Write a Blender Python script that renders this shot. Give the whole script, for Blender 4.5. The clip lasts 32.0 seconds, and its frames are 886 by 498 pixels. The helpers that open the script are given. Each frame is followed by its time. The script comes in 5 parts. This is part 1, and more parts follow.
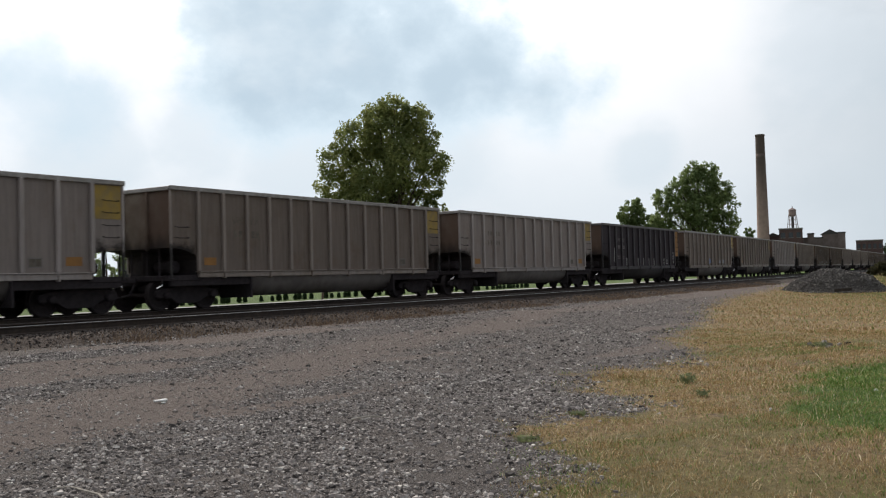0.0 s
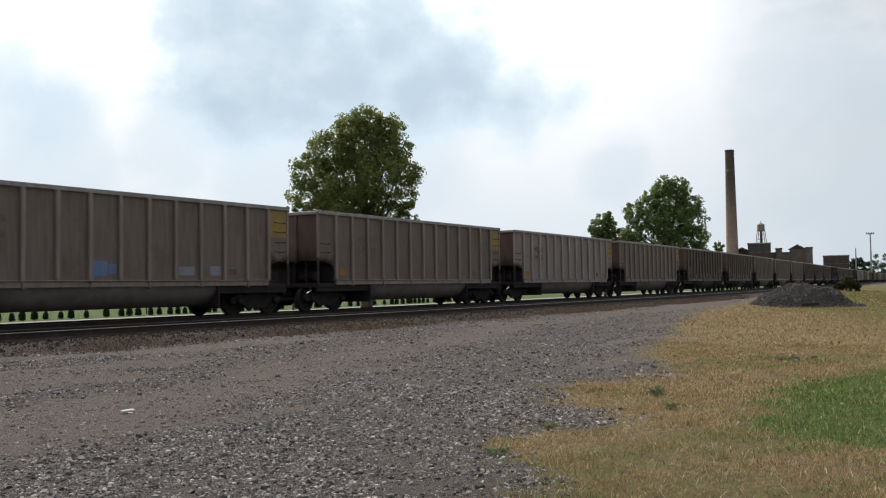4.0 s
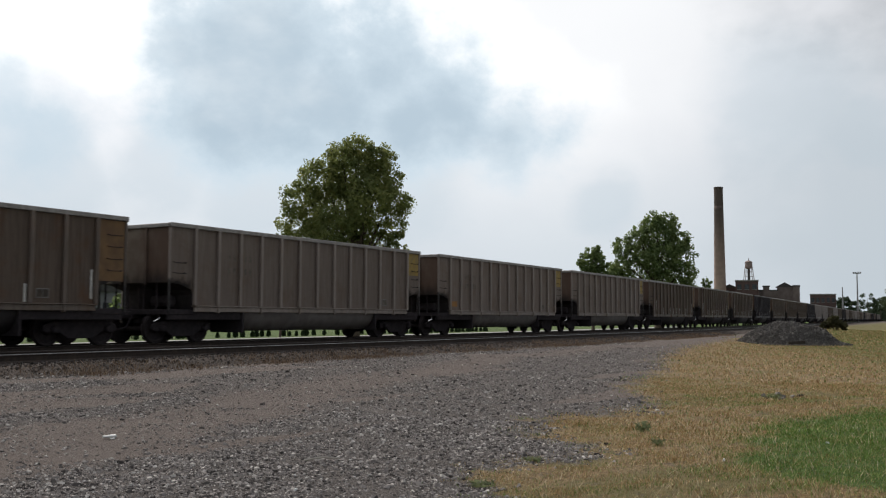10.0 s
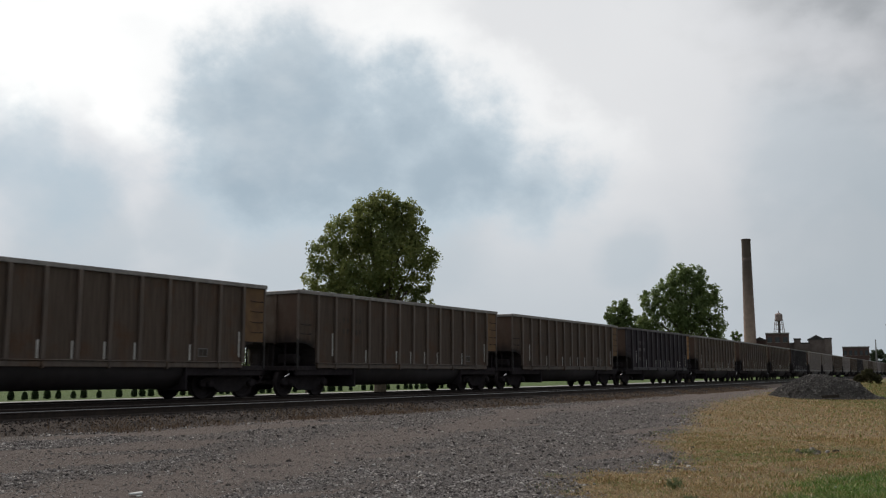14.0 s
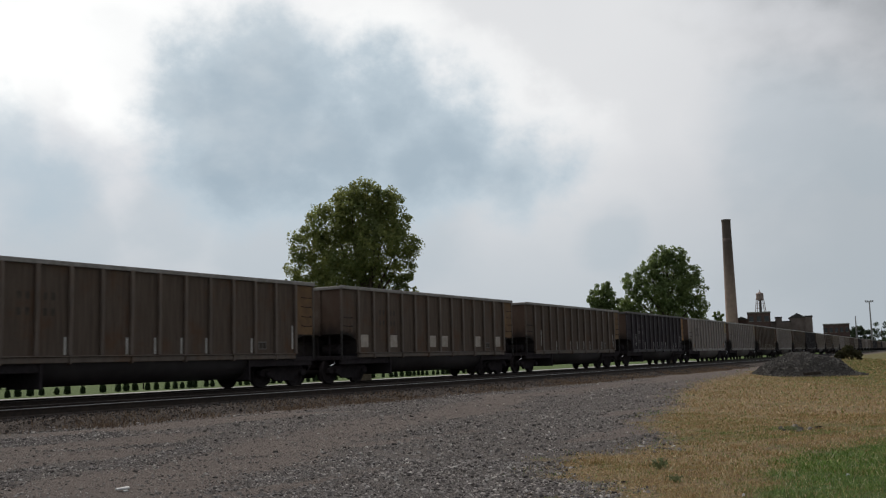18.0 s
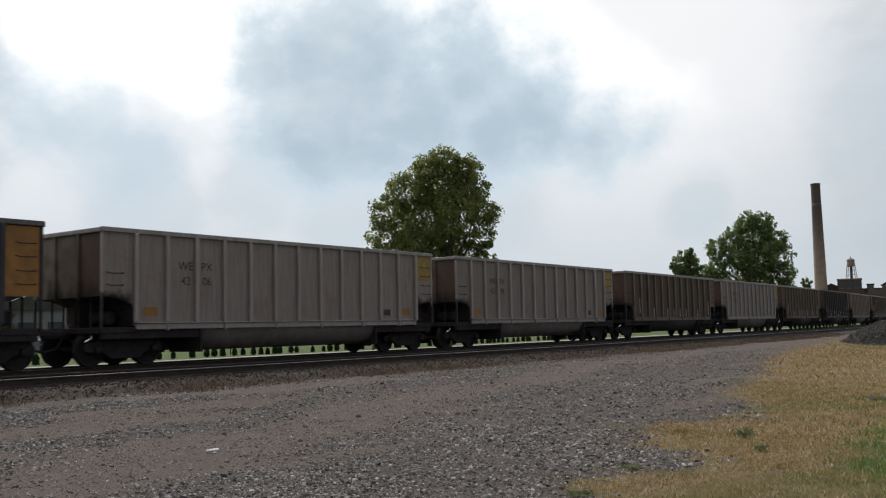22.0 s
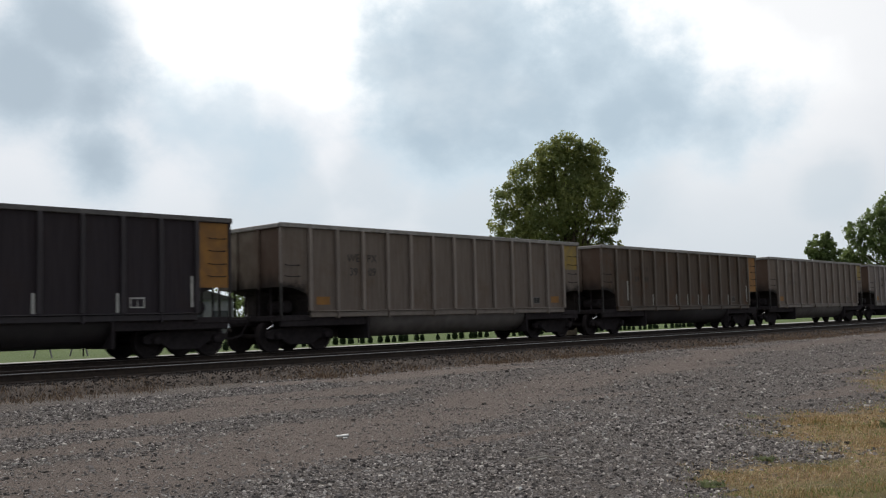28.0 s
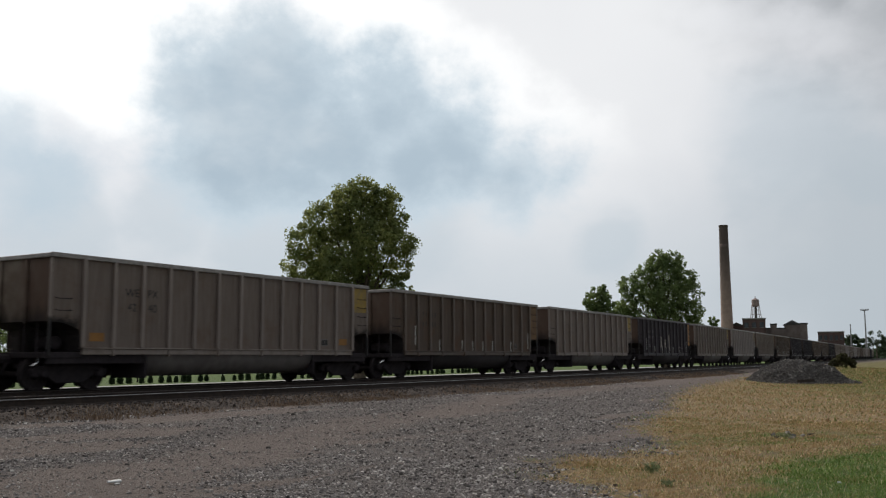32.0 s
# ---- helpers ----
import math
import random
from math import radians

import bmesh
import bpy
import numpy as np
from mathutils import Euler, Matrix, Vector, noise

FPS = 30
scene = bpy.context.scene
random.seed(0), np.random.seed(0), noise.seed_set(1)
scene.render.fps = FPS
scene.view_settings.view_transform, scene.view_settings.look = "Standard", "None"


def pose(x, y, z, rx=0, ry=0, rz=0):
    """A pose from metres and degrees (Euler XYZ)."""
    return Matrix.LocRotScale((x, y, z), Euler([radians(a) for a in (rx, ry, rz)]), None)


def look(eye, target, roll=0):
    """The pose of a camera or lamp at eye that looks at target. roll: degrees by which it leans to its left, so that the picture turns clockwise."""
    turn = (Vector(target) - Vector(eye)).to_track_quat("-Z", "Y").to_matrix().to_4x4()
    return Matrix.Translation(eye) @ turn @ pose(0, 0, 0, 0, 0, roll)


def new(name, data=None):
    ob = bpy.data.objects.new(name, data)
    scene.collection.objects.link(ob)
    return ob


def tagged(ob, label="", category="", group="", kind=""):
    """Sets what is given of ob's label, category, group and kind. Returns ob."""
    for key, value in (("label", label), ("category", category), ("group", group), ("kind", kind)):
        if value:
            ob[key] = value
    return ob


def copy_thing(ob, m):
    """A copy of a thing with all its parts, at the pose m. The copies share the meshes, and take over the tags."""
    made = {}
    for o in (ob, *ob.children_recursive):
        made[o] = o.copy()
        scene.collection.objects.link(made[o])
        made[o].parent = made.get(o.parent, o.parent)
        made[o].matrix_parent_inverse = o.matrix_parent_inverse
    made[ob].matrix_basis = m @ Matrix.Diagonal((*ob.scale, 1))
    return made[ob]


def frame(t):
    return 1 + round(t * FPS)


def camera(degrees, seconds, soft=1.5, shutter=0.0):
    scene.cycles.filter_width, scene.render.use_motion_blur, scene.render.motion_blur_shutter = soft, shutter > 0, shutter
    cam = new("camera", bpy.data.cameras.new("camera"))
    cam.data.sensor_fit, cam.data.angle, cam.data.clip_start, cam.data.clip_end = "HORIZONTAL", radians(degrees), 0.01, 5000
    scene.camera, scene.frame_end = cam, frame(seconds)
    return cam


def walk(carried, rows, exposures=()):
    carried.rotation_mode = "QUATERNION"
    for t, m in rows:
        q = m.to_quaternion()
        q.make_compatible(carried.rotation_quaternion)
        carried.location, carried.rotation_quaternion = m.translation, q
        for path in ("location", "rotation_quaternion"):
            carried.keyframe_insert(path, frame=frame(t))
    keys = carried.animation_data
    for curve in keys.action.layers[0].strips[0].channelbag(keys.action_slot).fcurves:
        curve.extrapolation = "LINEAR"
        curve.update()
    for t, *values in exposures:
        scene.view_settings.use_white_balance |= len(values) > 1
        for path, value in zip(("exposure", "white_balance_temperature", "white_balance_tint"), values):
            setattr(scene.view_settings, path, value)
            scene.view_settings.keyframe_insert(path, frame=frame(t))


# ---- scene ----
# The world: x runs along the railway, y away from the camera across it, z up from the lot.
EYE = 1.5
CAM = [
    (0.0, 91.67, 1.50, -58.40), (0.5, 91.82, 2.65, -58.44), (1.0, 91.56, 2.06, -57.10), (1.5, 91.01, 2.96, -56.93),
    (2.0, 90.49, 3.54, -57.35), (2.5, 90.74, 1.63, -58.61), (3.0, 91.42, 0.78, -59.74), (3.5, 92.01, 0.73, -60.25),
    (5.5, 92.98, 1.32, -58.95), (6.0, 92.85, 0.10, -57.63), (6.5, 92.57, 0.70, -56.28), (7.0, 92.24, 1.04, -54.96),
    (7.5, 92.14, 0.52, -54.33), (8.0, 91.78, 0.46, -54.64), (8.5, 92.00, -1.91, -56.74), (9.0, 92.79, -0.79, -59.75),
    (9.5, 93.28, -0.61, -60.91), (10.0, 94.16, -0.18, -60.85), (10.5, 94.75, 0.50, -60.51), (11.0, 95.43, 1.99, -61.58),
    (11.5, 96.30, 1.65, -63.23), (12.0, 96.53, 0.39, -64.42), (12.5, 96.99, -0.31, -64.98), (13.0, 97.56, 0.13, -64.29),
    (13.5, 97.26, 0.60, -61.10), (14.0, 97.43, 0.06, -59.25), (14.5, 97.39, 0.33, -57.72), (16.5, 96.88, 0.45, -56.12),
    (17.0, 96.72, 0.69, -57.10), (17.5, 96.71, 0.86, -59.00), (18.0, 96.64, 1.50, -60.16), (18.5, 96.82, 1.28, -60.48),
    (19.0, 97.23, 1.85, -60.61), (19.5, 97.39, 2.04, -61.04), (20.0, 97.36, 3.37, -61.44), (20.5, 95.68, 1.92, -60.37),
    (21.0, 94.51, 2.24, -58.92), (21.5, 94.21, 0.99, -57.50), (22.0, 94.79, 1.35, -55.35), (22.5, 95.50, 1.96, -53.17),
    (23.0, 95.85, 1.59, -52.00), (23.5, 95.68, 1.29, -51.17), (24.0, 95.21, 1.02, -51.18), (24.5, 94.66, 1.31, -50.91),
    (25.0, 94.94, 1.46, -49.94), (25.5, 95.19, 1.35, -49.21), (27.5, 94.66, 1.42, -47.83), (28.0, 94.26, 1.54, -47.89),
    (28.5, 94.06, 1.75, -48.16), (29.0, 93.77, 1.59, -48.52), (29.5, 93.53, 1.86, -49.73), (30.0, 93.61, 2.81, -52.66),
    (30.5, 93.84, 1.56, -55.71), (31.0, 94.79, 1.91, -56.77), (31.5, 95.71, 1.19, -58.22), (32.0, 96.61, 0.30, -60.48),
]
cam = camera(50.0, 32.0, soft=1.2, shutter=0.15)
walk(cam, [(t, pose(0, 0, EYE, a, b, c)) for t, a, b, c in CAM],
     [(0, 0.06), (3, 0.11), (6, -0.05), (9, -0.06), (11, -0.25), (13, -0.45), (19, -0.48), (21, -0.29), (22, -0.19), (24, -0.33), (25, -0.21), (28, -0.15), (30, -0.05), (31, -0.15), (32, -0.30)])

# ---- world, sun ----
SUN_AZ, SUN_EL = 64.0, 40.0


def make_world():
    w = bpy.data.worlds.new("overcast_sky")
    scene.world = w
    w.use_nodes = True
    nt = w.node_tree
    nt.nodes.clear()
    N, L = nt.nodes.new, nt.links.new

    def math_node(op, a, b=None, c=None, clamp=False):
        n = N("ShaderNodeMath")
        n.operation, n.use_clamp = op, clamp
        for i, v in enumerate((a, b, c)):
            if v is None:
                continue
            if isinstance(v, (int, float)):
                n.inputs[i].default_value = v
            else:
                L(v, n.inputs[i])
        return n.outputs[0]

    def smooth(v, lo, hi, a=0.0, b=1.0):
        n = N("ShaderNodeMapRange")
        n.interpolation_type = "SMOOTHSTEP"
        for i, q in enumerate((lo, hi, a, b)):
            n.inputs[i + 1].default_value = q
        L(v, n.inputs[0])
        return n.outputs[0]

    def mix(f, a, b):
        n = N("ShaderNodeMix")
        n.data_type = "RGBA"
        if isinstance(f, float):
            n.inputs[0].default_value = f
        else:
            L(f, n.inputs[0])
        for s, v in ((6, a), (7, b)):
            if isinstance(v, tuple):
                n.inputs[s].default_value = (*v, 1)
            else:
                L(v, n.inputs[s])
        return n.outputs[2]

    def toward(az, el):
        a, e = radians(az), radians(el)
        return (math.cos(a) * math.cos(e), math.sin(a) * math.cos(e), math.sin(e))

    co = N("ShaderNodeTexCoord").outputs["Generated"]
    sky = N("ShaderNodeTexSky")
    sky.sky_type, sky.sun_disc = "NISHITA", False
    sky.sun_elevation, sky.sun_rotation = radians(SUN_EL), radians(90 - SUN_AZ)
    sky.air_density, sky.dust_density = 1.0, 2.0
    scaled = N("ShaderNodeVectorMath")
    scaled.operation = "SCALE"
    scaled.inputs["Scale"].default_value = 0.1
    L(sky.outputs[0], scaled.inputs[0])

    def noise_at(scale, detail, rough, stretch, shift=(0, 0, 0)):
        m = N("ShaderNodeMapping")
        m.inputs["Scale"].default_value = stretch
        m.inputs["Location"].default_value = shift
        L(co, m.inputs[0])
        n = N("ShaderNodeTexNoise")
        n.inputs["Scale"].default_value, n.inputs["Detail"].default_value, n.inputs["Roughness"].default_value = scale, detail, rough
        L(m.outputs[0], n.inputs[0])
        return n.outputs[0]

    def dot(az, el):
        n = N("ShaderNodeVectorMath")
        n.operation = "DOT_PRODUCT"
        n.inputs[1].default_value = toward(az, el)
        L(co, n.inputs[0])
        return n.outputs["Value"]

    fine = noise_at(11.0, 7.0, 0.5, (1, 1, 1.5), (3.1, 0, 0))
    broad = noise_at(2.2, 4.0, 0.5, (1, 1, 1.8), (0.7, 1.3, 0))
    # the lit cloud veil: bright toward the hidden sun, duller away from it
    glow = smooth(dot(SUN_AZ, SUN_EL), -0.15, 0.93)
    veil = mix(glow, (0.32, 0.35, 0.39), (1.06, 1.08, 1.12))
    veil = mix(smooth(broad, 0.35, 0.75, 0.0, 0.3), veil, (0.70, 0.72, 0.77))
    hor = N("ShaderNodeSeparateXYZ")
    L(co, hor.inputs[0])
    low = smooth(hor.outputs[2], 0.05, 0.24, 1.0, 0.0)
    veil = mix(math_node("MULTIPLY", low, 0.62), veil, (0.66, 0.745, 0.81))

    billow = noise_at(9.0, 8.0, 0.6, (1, 1, 1.25), (1.9, 0.4, 0.6))
    wisp = noise_at(6.0, 5.0, 0.55, (1, 1, 1.6), (5.2, 2.4, 0))

    def away(az, el):
        """Degrees from a bearing and elevation."""
        d = math_node("SQRT", math_node("MULTIPLY", math_node("SUBTRACT", 1.0, dot(az, el)), 2.0))
        return math_node("MULTIPLY", d, 57.3)

    def mass(lobes, ragged):
        """Degrees inside the outline of a cloud made of round lobes, with a billowing edge."""
        f = None
        for az, el, size in lobes:
            one = math_node("SUBTRACT", size, away(az, el))
            f = one if f is None else math_node("SMOOTH_MAX", f, one, 1.2)
        return math_node("ADD", f, math_node("MULTIPLY", math_node("SUBTRACT", billow, 0.5), ragged))

    def bank(az, el, size, wobble):
        d = math_node("ADD", away(az, el), math_node("MULTIPLY", math_node("SUBTRACT", fine, 0.5), wobble * 57.3))
        return smooth(d, size * 0.35, size * 1.25, 1.0, 0.0)

    # the blown-out gap before the sun, left of and above the main bank
    bright = bank(53, 20, 8.0, 0.12)
    for az, el, size in ((50.5, 15.5, 3.5), (48, 24, 8.0), (56, 16, 4.0), (34, 24, 5.0), (33, 20.5, 3.5)):
        bright = math_node("MAXIMUM", bright, bank(az, el, size, 0.12))
    veil = mix(math_node("MULTIPLY", bright, smooth(fine, 0.2, 0.6, 0.6, 1.0)), veil, (1.45, 1.46, 1.45))
    veil = mix(math_node("MULTIPLY", bank(25, 21, 14.0, 0.1), 0.5), veil, (1.14, 1.15, 1.16))
    soft = math_node("MAXIMUM", bank(26, 17, 7.0, 0.12), bank(18, 16, 8.0, 0.12))
    veil = mix(math_node("MULTIPLY", soft, 0.22), veil, (1.12, 1.13, 1.14))
    # thin patches low down
    thin = bank(19, 7, 2.2, 0.1)
    for az, el, size in ((9, 12, 5.0), (5, 10.5, 2.5), (31, 7.0, 4.0), (40, 7.5, 4.0), (46, 9.0, 3.5), (52, 7.5, 4.0)):
        thin = math_node("MAXIMUM", thin, bank(az, el, size, 0.12))
    veil = mix(math_node("MULTIPLY", thin, 0.5), veil, (0.62, 0.72, 0.80))
    # the grey-blue bank over the trees, with a lit rim along its upper edge
    main = mass(((40.5, 15.0, 6.2), (44.6, 15.4, 3.6), (42.8, 11.6, 3.9), (39.8, 18.6, 2.8), (36, 12.8, 5.6), (33.2, 14.8, 4.6), (31.5, 11.6, 4.3),
                 (28.5, 12.4, 3.8), (25.2, 11.2, 3.1), (22.2, 10.6, 2.1)), 8.5)
    upper = smooth(hor.outputs[2], 0.19, 0.27)
    rim = math_node("MULTIPLY", smooth(main, -3.6, -0.4), upper)
    veil = mix(math_node("MULTIPLY", rim, 0.6), veil, (1.36, 1.37, 1.37))
    body = mix(smooth(main, 0.6, 4.2), (0.70, 0.83, 0.93), (0.50, 0.63, 0.74))
    body = mix(smooth(wisp, 0.45, 0.75, 0.0, 0.6), body, (0.84, 0.92, 0.98))
    cover = math_node("MULTIPLY", smooth(main, -1.0, 2.0), smooth(hor.outputs[2], 0.105, 0.155, 0.3, 1.0))
    veil = mix(math_node("MULTIPLY", cover, 0.93), veil, body)
    # the lighter bank toward the sun and the dark one beyond it
    second = mass(((55.2, 11.2, 3.0), (52.0, 10.4, 2.3), (57.8, 12.0, 2.4)), 6.0)
    veil = mix(math_node("MULTIPLY", smooth(second, -1.2, 1.6), smooth(wisp, 0.3, 0.65, 0.9, 0.5)), veil, (0.62, 0.76, 0.87))
    left = mass(((63.8, 16.5, 3.6), (62.3, 13.0, 2.8), (62.0, 9.5, 3.2), (66, 14, 4.0)), 5.0)
    veil = mix(math_node("MULTIPLY", smooth(left, -0.8, 1.8), 0.85), veil, mix(smooth(left, 0.3, 3.0), (0.62, 0.74, 0.84), (0.42, 0.53, 0.63)))
    murk = bank(3, 5, 11, 0.15)
    veil = mix(math_node("MULTIPLY", murk, 0.5), veil, (0.50, 0.575, 0.635))
    dull = math_node("MAXIMUM", bank(2, 27, 12, 0.2), bank(6.5, 21.5, 4.2, 0.12))
    veil = mix(math_node("MULTIPLY", dull, 0.75), veil, (0.36, 0.39, 0.42))
    out = mix(smooth(fine, 0.2, 0.34, 0.9, 1.0), scaled.outputs[0], veil)
    bg = N("ShaderNodeBackground")
    bg.inputs["Strength"].default_value = 1.0
    L(out, bg.inputs[0])
    L(bg.outputs[0], N("ShaderNodeOutputWorld").inputs[0])


make_world()
sun_data = bpy.data.lights.new("sun", "SUN")
sun_data.energy, sun_data.angle, sun_data.color = 3.0, radians(5), (1.0, 0.92, 0.82)
sun = new("sun", sun_data)
sun.matrix_world = look((0, 0, 50), (-50 * math.cos(radians(SUN_AZ)), -50 * math.sin(radians(SUN_AZ)), 50 - 50 * math.tan(radians(SUN_EL))))


# ---- materials ----
class Mat:
    """A small shorthand for node materials."""

    def __init__(self, name, rough=0.8, metal=0.0, spec=0.4):
        self.m = bpy.data.materials.new(name)
        self.m.use_nodes = True
        self.nt = self.m.node_tree
        self.p = self.nt.nodes["Principled BSDF"]
        self.p.inputs["Roughness"].default_value = rough
        self.p.inputs["Metallic"].default_value = metal
        self.p.inputs["Specular IOR Level"].default_value = spec

    def node(self, kind, **props):
        n = self.nt.nodes.new(kind)
        for k, v in props.items():
            n.inputs[k.replace("_", " ")].default_value = v
        return n

    def link(self, a, b):
        self.nt.links.new(a, b)

    def coords(self, space="Object", scale=(1, 1, 1)):
        c = self.node("ShaderNodeTexCoord")
        m = self.node("ShaderNodeMapping")
        m.inputs["Scale"].default_value = scale
        self.link(c.outputs[space], m.inputs[0])
        return m.outputs[0]

    def world(self, scale=(1, 1, 1)):
        g = self.node("ShaderNodeNewGeometry")
        m = self.node("ShaderNodeMapping")
        m.inputs["Scale"].default_value = scale
        self.link(g.outputs["Position"], m.inputs[0])
        return m.outputs[0]

    def noise(self, co, scale, detail=4.0, rough=0.55):
        n = self.node("ShaderNodeTexNoise", Scale=scale, Detail=detail, Roughness=rough)
        self.link(co, n.inputs["Vector"])
        return n.outputs[0]

    def ramp(self, v, lo, hi, a=0.0, b=1.0):
        n = self.node("ShaderNodeMapRange")
        n.interpolation_type = "SMOOTHSTEP"
        for i, q in enumerate((lo, hi, a, b)):
            n.inputs[i + 1].default_value = q
        self.link(v, n.inputs[0])
        return n.outputs[0]

    def mul(self, a, b, op="MULTIPLY"):
        n = self.nt.nodes.new("ShaderNodeMath")
        n.operation = op
        for i, v in enumerate((a, b)):
            if isinstance(v, (int, float)):
                n.inputs[i].default_value = v
            else:
                self.link(v, n.inputs[i])
        return n.outputs[0]

    def mix(self, f, a, b, mode="MIX"):
        n = self.nt.nodes.new("ShaderNodeMix")
        n.data_type, n.blend_type = "RGBA", mode
        if isinstance(f, (int, float)):
            n.inputs[0].default_value = f
        else:
            self.link(f, n.inputs[0])
        for s, v in ((6, a), (7, b)):
            if isinstance(v, tuple):
                n.inputs[s].default_value = (*v, 1)
            else:
                self.link(v, n.inputs[s])
        return n.outputs[2]

    def colour(self, c):
        if isinstance(c, tuple):
            self.p.inputs["Base Color"].default_value = (*c, 1)
        else:
            self.link(c, self.p.inputs["Base Color"])
        return self

    def bump(self, h, strength=0.3, dist=0.02):
        b = self.node("ShaderNodeBump", Strength=strength, Distance=dist)
        self.link(h, b.inputs["Height"])
        self.link(b.outputs[0], self.p.inputs["Normal"])
        return self

    def rand(self):
        return self.node("ShaderNodeObjectInfo").outputs["Random"]

    def island(self):
        return self.node("ShaderNodeNewGeometry").outputs["Random Per Island"]


def simple(name, a, b, scale=6.0, rough=0.8, metal=0.0, bump=0.15, spec=0.4, dist=0.01):
    m = Mat(name, rough, metal, spec)
    co = m.coords()
    n = m.noise(co, scale, 5)
    c = m.mix(m.ramp(n, 0.3, 0.7), a, b)
    big = m.noise(co, scale * 0.17, 3)
    c = m.mix(m.ramp(big, 0.35, 0.7, 0.0, 0.35), c, tuple(0.6 * v for v in a))
    m.colour(c)
    if bump:
        m.bump(m.noise(co, scale * 4, 4), bump, dist)
    return m.m


def car_paint(name, light, dark, rust, rust_amount):
    """Weathered car side: paint with upright streaks, rust and coal dust."""
    m = Mat(name, 0.8, 0.0, 0.16)
    light, dark = ((c[0], 0.965 * c[1], 1.04 * c[2]) for c in (light, dark))
    co = m.coords(scale=(1, 1, 1))
    tall = m.coords(scale=(5, 5, 0.35))
    c = m.mix(m.ramp(m.noise(tall, 2.2, 5), 0.3, 0.75), light, dark)
    c = m.mix(m.mul(m.ramp(m.noise(co, 1.1, 6, 0.62), 0.48, 0.75), rust_amount), c, rust)
    c = m.mix(m.ramp(m.noise(co, 9, 5), 0.5, 0.8, 0.0, 0.25), c, tuple(0.55 * v for v in dark))
    c = m.mix(m.ramp(m.rand(), 0.0, 1.0, 0.0, 0.3), c, tuple(0.6 * v for v in dark))
    # coal dust blown up from the end platforms
    xyz = m.node("ShaderNodeSeparateXYZ")
    m.link(co, xyz.inputs[0])
    ends = m.ramp(m.mul(xyz.outputs[0], 0.0, "ABSOLUTE"), 6.15, 6.5)
    low = m.ramp(m.mul(xyz.outputs[2], m.mul(m.noise(co, 2.4, 5, 0.65), 0.9), "ADD"), 2.2, 2.55, 1.0, 0.0)
    m.colour(m.mix(m.mul(ends, low), c, (0.022, 0.019, 0.018)))
    m.bump(m.noise(m.coords(scale=(1.2, 1.2, 0.8)), 2.5, 3), 0.25, 0.03)
    return m.m


def glossy(m):
    m.node_tree.nodes["Principled BSDF"].inputs["Roughness"].default_value = 0.5
    m.node_tree.nodes["Principled BSDF"].inputs["Specular IOR Level"].default_value = 0.35
    return m


def soot_end(name, light, dark):
    """End sheet: pale paint with a plume of brown coal dust, densest low down and toward one corner."""
    m = Mat(name, 0.8, 0.0, 0.25)
    co = m.coords()
    c = m.mix(m.ramp(m.noise(co, 2.0, 5), 0.3, 0.7), light, dark)
    xyz = m.node("ShaderNodeSeparateXYZ")
    m.link(co, xyz.inputs[0])
    cloud = m.noise(m.coords(scale=(1, 1, 0.5)), 1.3, 5)
    across = m.mul(m.mul(xyz.outputs[1], -0.33), m.mul(cloud, 1.1), "ADD")
    brown = m.ramp(across, 0.2, 0.95, 0.12, 0.92)
    c = m.mix(brown, c, (0.095, 0.058, 0.042))
    low = m.ramp(m.mul(xyz.outputs[2], m.mul(cloud, 1.5), "SUBTRACT"), 0.9, 1.75, 0.95, 0.0)
    m.colour(m.mix(low, c, (0.024, 0.019, 0.018)))
    m.bump(m.noise(co, 30, 3), 0.1, 0.01)
    return m.m


M = {}
M["light"] = car_paint("light_car_paint", (0.295, 0.262, 0.222), (0.225, 0.198, 0.166), (0.19, 0.12, 0.08), 0.4)
M["grey"] = car_paint("grey_car_paint", (0.225, 0.19, 0.15), (0.16, 0.134, 0.105), (0.14, 0.088, 0.052), 0.5)
M["brown"] = car_paint("brown_car_paint", (0.132, 0.105, 0.077), (0.088, 0.068, 0.05), (0.125, 0.062, 0.032), 0.65)
M["black"] = car_paint("black_car_paint", (0.054, 0.046, 0.048), (0.038, 0.032, 0.034), (0.06, 0.042, 0.037), 0.4)
# Post colours hold the light they catch: car paint brightened, except on black.
M["light_post"] = glossy(car_paint("light_paint_lit_post", (0.37, 0.338, 0.295), (0.285, 0.257, 0.222), (0.22, 0.15, 0.10), 0.3))
M["grey_post"] = glossy(car_paint("grey_paint_lit_post", (0.285, 0.246, 0.198), (0.205, 0.174, 0.137), (0.16, 0.11, 0.07), 0.4))
M["brown_post"] = glossy(car_paint("brown_paint_lit_post", (0.16, 0.13, 0.097), (0.105, 0.084, 0.062), (0.15, 0.08, 0.04), 0.6))
M["black_post"] = glossy(car_paint("black_post_paint", (0.046, 0.039, 0.041), (0.034, 0.029, 0.031), (0.065, 0.048, 0.043), 0.4))
M["soot"] = soot_end("sooty_end_sheet", (0.24, 0.205, 0.165), (0.15, 0.122, 0.095))
# Black of the end bays: coal dust, with the bay's shadow in the colour too.
M["coal"] = simple("coal_and_shade_black", (0.040, 0.034, 0.034), (0.058, 0.049, 0.047), 6, 0.95, spec=0.08)
M["chord"] = simple("top_chord_aluminium", (0.33, 0.31, 0.29), (0.23, 0.21, 0.195), 5, 0.65, 0.1)
M["chord_dark"] = simple("top_chord_dark", (0.16, 0.148, 0.145), (0.10, 0.092, 0.09), 5, 0.7, 0.1)
